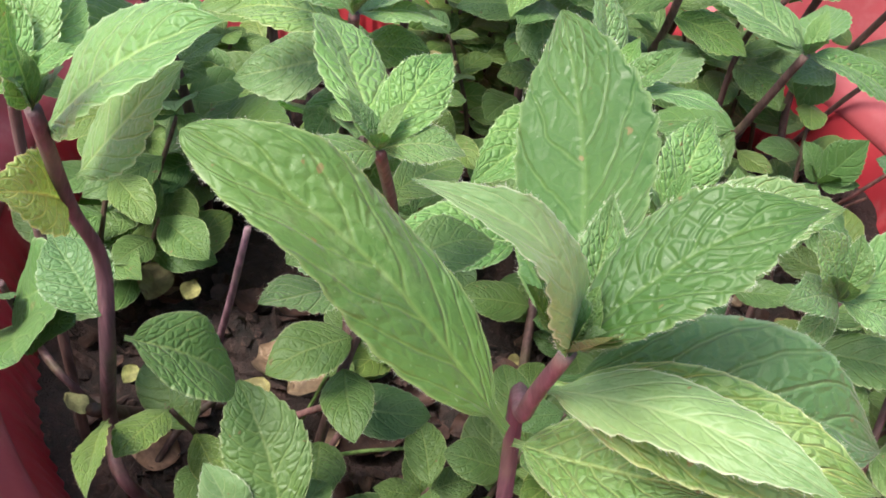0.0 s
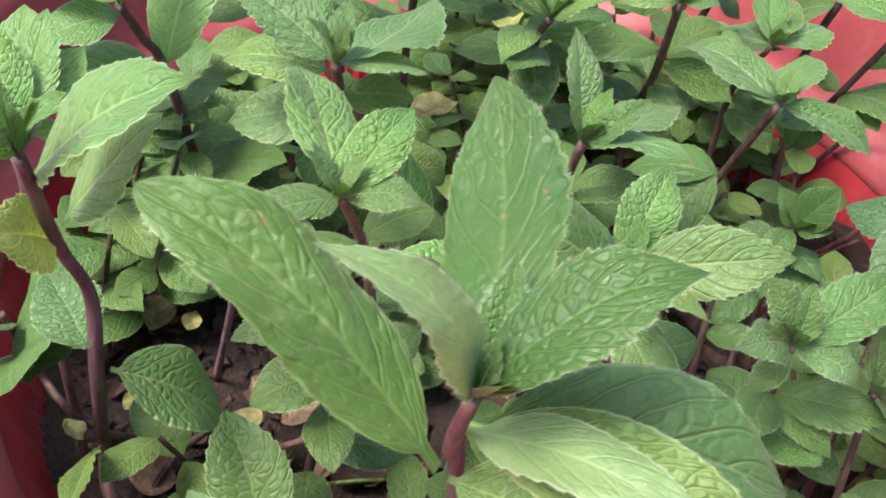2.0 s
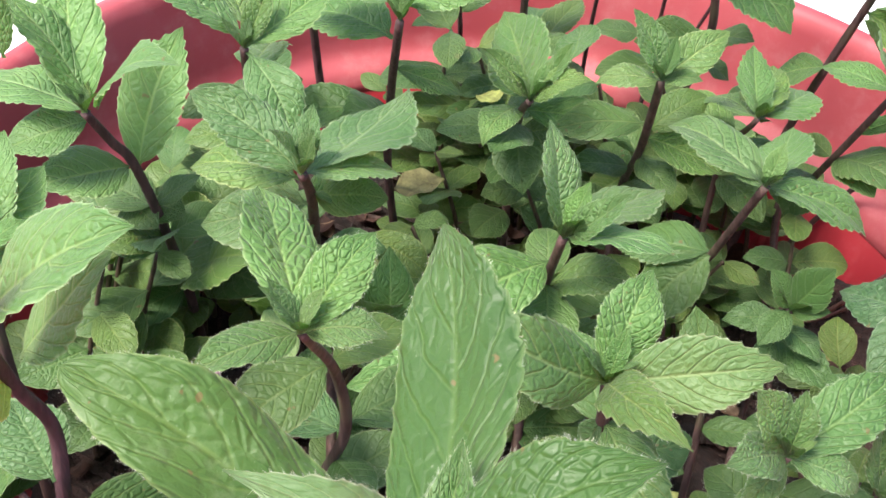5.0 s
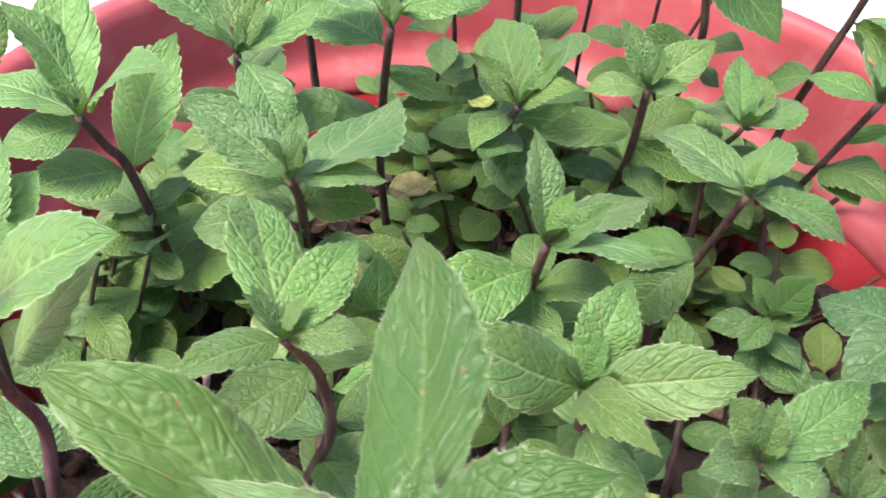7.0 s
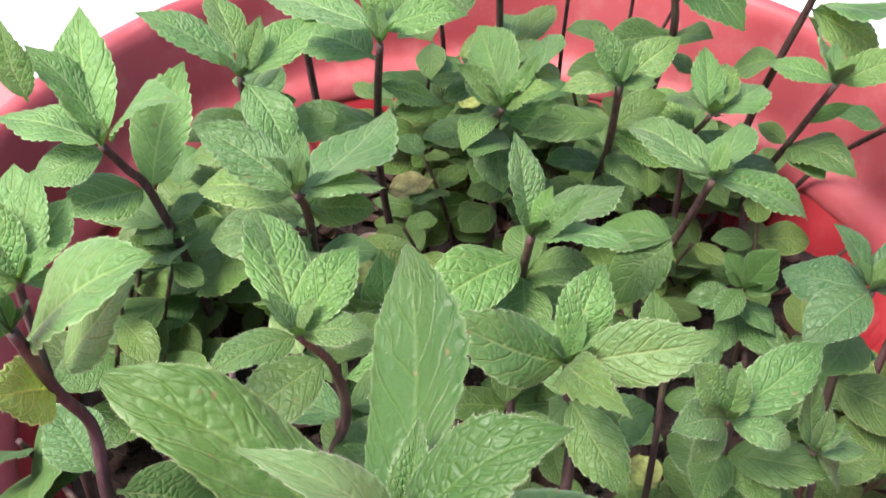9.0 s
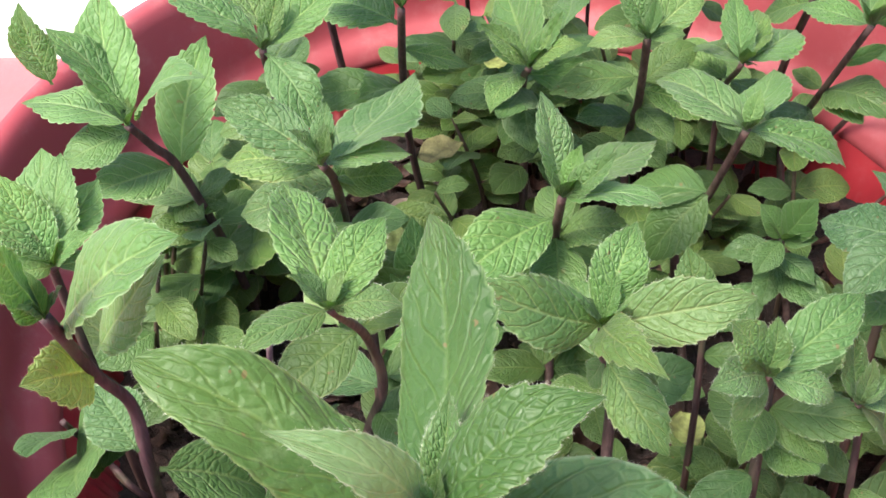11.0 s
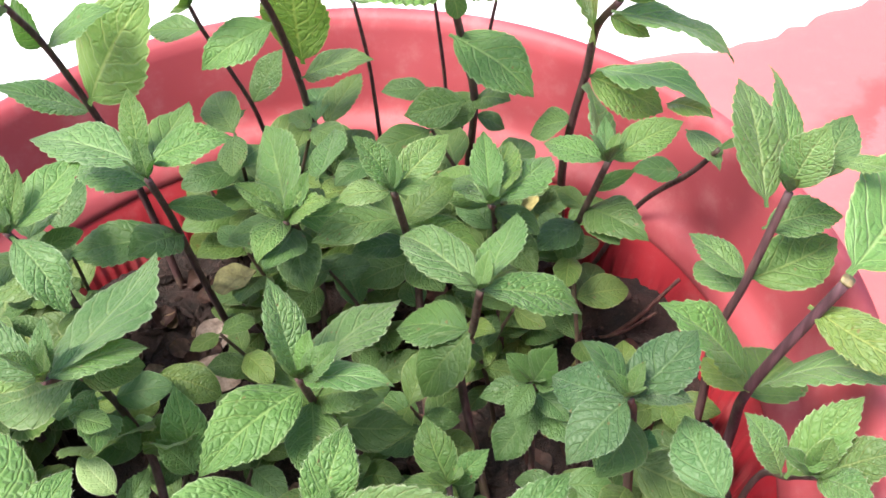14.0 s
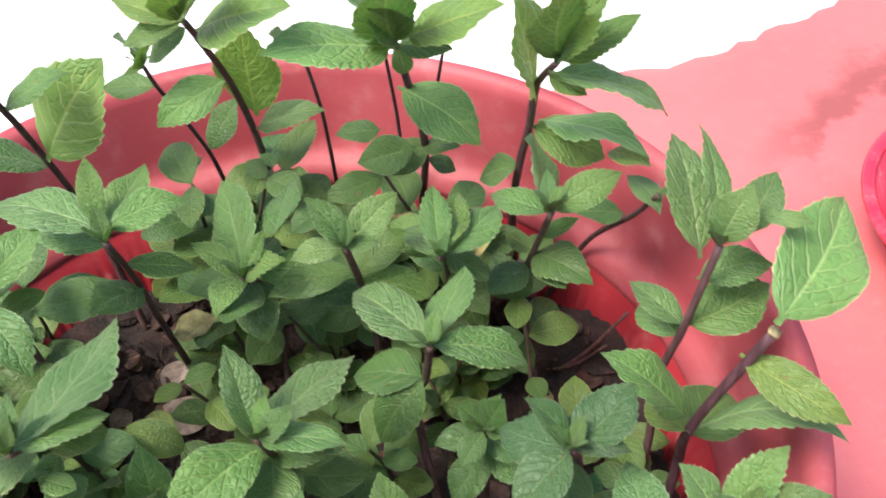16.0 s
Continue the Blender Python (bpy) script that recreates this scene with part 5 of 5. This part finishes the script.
dry_leaf(0.006, 0.300, 0.163, 0.020, (0.42, 0.32, 0.28), "flat greyish fallen leaf lying on the soil", 0.3)
for _ in range(260):
    a, r = rng.uniform(0, 6.283), 0.143 * math.sqrt(rng.random())
    x, y = POT.x + r * math.cos(a), POT.y + r * math.sin(a)
    q = Vector((x, y, 0))
    z = SOIL_Z + soil_height(q)
    kind = rng.choice(("pale", "tan", "tan", "tan", "brown", "brown", "brown", "brown", "yellow"))
    color = dict(pale=PALE, tan=TAN, brown=BROWN, yellow=YELLOW)[kind]
    label = dict(pale="pale curled dry leaf lying on the soil", tan="tan dry leaf lying on the soil", brown="dark brown rotting leaf on the soil", yellow="small yellowed leaf on the soil")[kind]
    dry_leaf(x, y, z + 0.003, rng.uniform(0.005, 0.012) * (1.3 if kind == "brown" else 1.0), color, label, rng.uniform(0.4, 2.2))


def runner(points, radius, color, label):
    """A bare stem or root lying over the soil."""
    foot = Vector(points[-1])
    pts = [p - foot for p in smooth_path(points, 8)]
    verts, faces = tube(pts, lambda t: radius * (0.85 + 0.3 * t), 8)
    ob = new("runner", mesh_of("runner", verts, faces, STEM))
    ob.location = foot
    ob.color = (*color, 1)
    tagged(ob, label, "plant runner", "bare runners and roots")


runner([(-0.0302, 0.1889, 0.2350), (-0.0377, 0.2008, 0.1950), (-0.0457, 0.2136, 0.1550)], 0.0011, (0.22, 0.12, 0.15), "bare pinkish mint stem rising from the soil")
runner([(0.0085, 0.1846, 0.1750), (-0.0078, 0.1827, 0.1700), (-0.0248, 0.1857, 0.1550)], 0.001, (0.33, 0.17, 0.16), "pale pink runner lying above the soil")
runner([(-0.0014, 0.1669, 0.1850), (-0.0078, 0.1644, 0.1700), (-0.0141, 0.1658, 0.1520)], 0.001, (0.25, 0.13, 0.13), "pinkish runner rising from the soil")
runner([(-0.0086, 0.1903, 0.1750), (-0.0146, 0.1862, 0.1600), (-0.0189, 0.1866, 0.1500)], 0.0006, (0.13, 0.22, 0.06), "thin green shoot over the soil")
runner([(0.0154, 0.1625, 0.1800), (0.0047, 0.1643, 0.1750), (-0.0048, 0.1688, 0.1650)], 0.0006, (0.15, 0.24, 0.07), "thin green shoot over the soil")
runner([(-0.0689, 0.1622, 0.1900), (-0.0593, 0.1870, 0.1550), (-0.0401, 0.1950, 0.1520)], 0.0022, (0.05, 0.03, 0.022), "dark woody twig lying on the soil")
runner([(-0.0577, 0.1701, 0.1520), (-0.0506, 0.1791, 0.1600), (-0.0416, 0.1865, 0.1650)], 0.0012, (0.06, 0.035, 0.03), "dark thin twig lying on the soil")
runner([(0.0212, 0.3078, 0.1650), (0.0137, 0.3027, 0.1580), (0.0077, 0.2966, 0.1520)], 0.0005, (0.35, 0.25, 0.2), "pale thin dry straw on the soil")
runner([(0.1966, 0.2925, 0.1900), (0.1788, 0.2910, 0.1700), (0.1632, 0.2930, 0.1550)], 0.0009, (0.14, 0.06, 0.05), "reddish runner creeping to the pot wall")
runner([(0.1859, 0.2852, 0.1800), (0.1714, 0.2891, 0.1650), (0.1546, 0.2980, 0.1550)], 0.0007, (0.12, 0.05, 0.045), "reddish runner creeping over the soil")
dry_leaf(-0.0695, 0.1973, 0.1600, 0.007, (0.30, 0.32, 0.12), "small yellow-green leaf on the soil", 0.7)
dry_leaf(-0.0737, 0.1636, 0.1900, 0.008, (0.31, 0.30, 0.13), "small yellow-green leaf on the soil", 0.7)
dry_leaf(-0.0534, 0.1895, 0.1600, 0.007, (0.36, 0.35, 0.17), "small yellow-green leaf on the soil", 0.7)
dry_leaf(-0.0550, 0.2250, 0.1700, 0.008, (0.30, 0.30, 0.12), "small yellow-green leaf on the soil", 0.7)
dry_leaf(-0.0671, 0.2274, 0.1700, 0.014, (0.16, 0.15, 0.07), "olive withered leaf above the soil", 0.7)
dry_leaf(-0.0585, 0.1746, 0.1540, 0.016, (0.22, 0.13, 0.09), "tan bark chip lying on the soil", 0.7)
dry_leaf(-0.0612, 0.1960, 0.1540, 0.014, (0.20, 0.12, 0.085), "tan bark chip lying on the soil", 0.7)
dry_leaf(-0.0290, 0.1813, 0.1750, 0.012, (0.33, 0.31, 0.13), "yellowing leaf low over the soil", 0.7)
dry_leaf(-0.0148, 0.1952, 0.1650, 0.014, (0.24, 0.17, 0.11), "tan dry leaf lying on the soil", 0.7)
dry_leaf(0.0025, 0.3256, 0.1580, 0.018, (0.45, 0.36, 0.33), "flat pinkish grey fallen leaf on the soil", 0.7)
dry_leaf(0.1347, 0.3027, 0.2320, 0.014, (0.34, 0.30, 0.12), "yellow leaf low in the pot", 0.7)
dry_leaf(0.1111, 0.3301, 0.2250, 0.014, (0.36, 0.29, 0.13), "yellow leaf low in the pot", 0.7)
dry_leaf(0.0450, 0.3238, 0.2350, 0.014, (0.28, 0.33, 0.10), "yellow-green leaf low in the pot", 0.7)
dry_leaf(0.0056, 0.2654, 0.2000, 0.017, (0.15, 0.20, 0.06), "olive yellowing leaf low over the soil", 0.7)
dry_leaf(0.1894, 0.2240, 0.2200, 0.020, (0.32, 0.33, 0.12), "yellowing leaf beside a thick stem", 0.7)
dry_leaf(0.0922, 0.1764, 0.2000, 0.013, (0.30, 0.34, 0.11), "yellowing leaf low in the pot", 0.7)


def soil_crumbs():
    """Clods, bark chips and twig ends strewn over the soil, too many to count."""
    verts, faces = [], []
    r = random.Random(5)
    for _ in range(1500):
        a, q = r.uniform(0, 6.283), 0.146 * math.sqrt(r.random())
        x, y = q * math.cos(a), q * math.sin(a)
        w = Vector((x, y, 0)) + POT
        z = soil_height(w)
        s = r.uniform(0.0010, 0.0034)
        long = r.choice((1, 1, 1.4, 3.5))
        m = Euler((r.uniform(-0.5, 0.5), r.uniform(-0.5, 0.5), r.uniform(0, 6.28))).to_matrix()
        k = len(verts)
        for sx, sy, sz in ((1, 0, 0), (-1, 0, 0), (0, 1, 0), (0, -1, 0), (0, 0, 1), (0, 0, -1)):
            d = Vector((sx * long * r.uniform(0.7, 1.2), sy * r.uniform(0.6, 1.2), sz * r.uniform(0.5, 1.0))) * s
            verts.append(Vector((x, y, z + 0.4 * s)) + m @ d)
        faces += [(k + i, k + j, k + 4) for i, j in ((0, 2), (2, 1), (1, 3), (3, 0))] + [(k + j, k + i, k + 5) for i, j in ((0, 2), (2, 1), (1, 3), (3, 0))]
    ob = new("soil_crumbs", mesh_of("soil_crumbs", verts, faces, soil_material("soil_crumb", 1.3), smooth=False))
    ob.location = POT + Vector((0, 0, SOIL_Z))
    tagged(ob, "loose soil clods and bark chips strewn over the soil", "soil crumbs", kind="stuff")


soil_crumbs()


def red_basin():
    """A shallow glossy red basin standing on the floor beside the pot."""
    tub = new("basin")
    tub.location = (0.537, 0.440, 0)
    tagged(tub, "shallow glossy dark red plastic basin standing on the floor", "basin")
    wall = [(0.0, 0.002), (0.110, 0.002), (0.114, 0.0), (0.119, 0.003), (0.139, 0.052), (0.1365, 0.052), (0.116, 0.008), (0.0, 0.006)]
    part("body", mesh_of("body", *lathe([(0.8 * r, 0.8 * z) for r, z in wall], 128), GLOSSY), tub)
    lip = [(0.1365, 0.050), (0.1400, 0.0495), (0.1460, 0.0510), (0.1482, 0.0540), (0.1465, 0.0572), (0.1400, 0.0580), (0.1365, 0.0560), (0.1365, 0.050)]
    part("rim", mesh_of("rim", *lathe([(0.8 * r, 0.8 * z) for r, z in lip], 128), GLOSSY), tub)


red_basin()
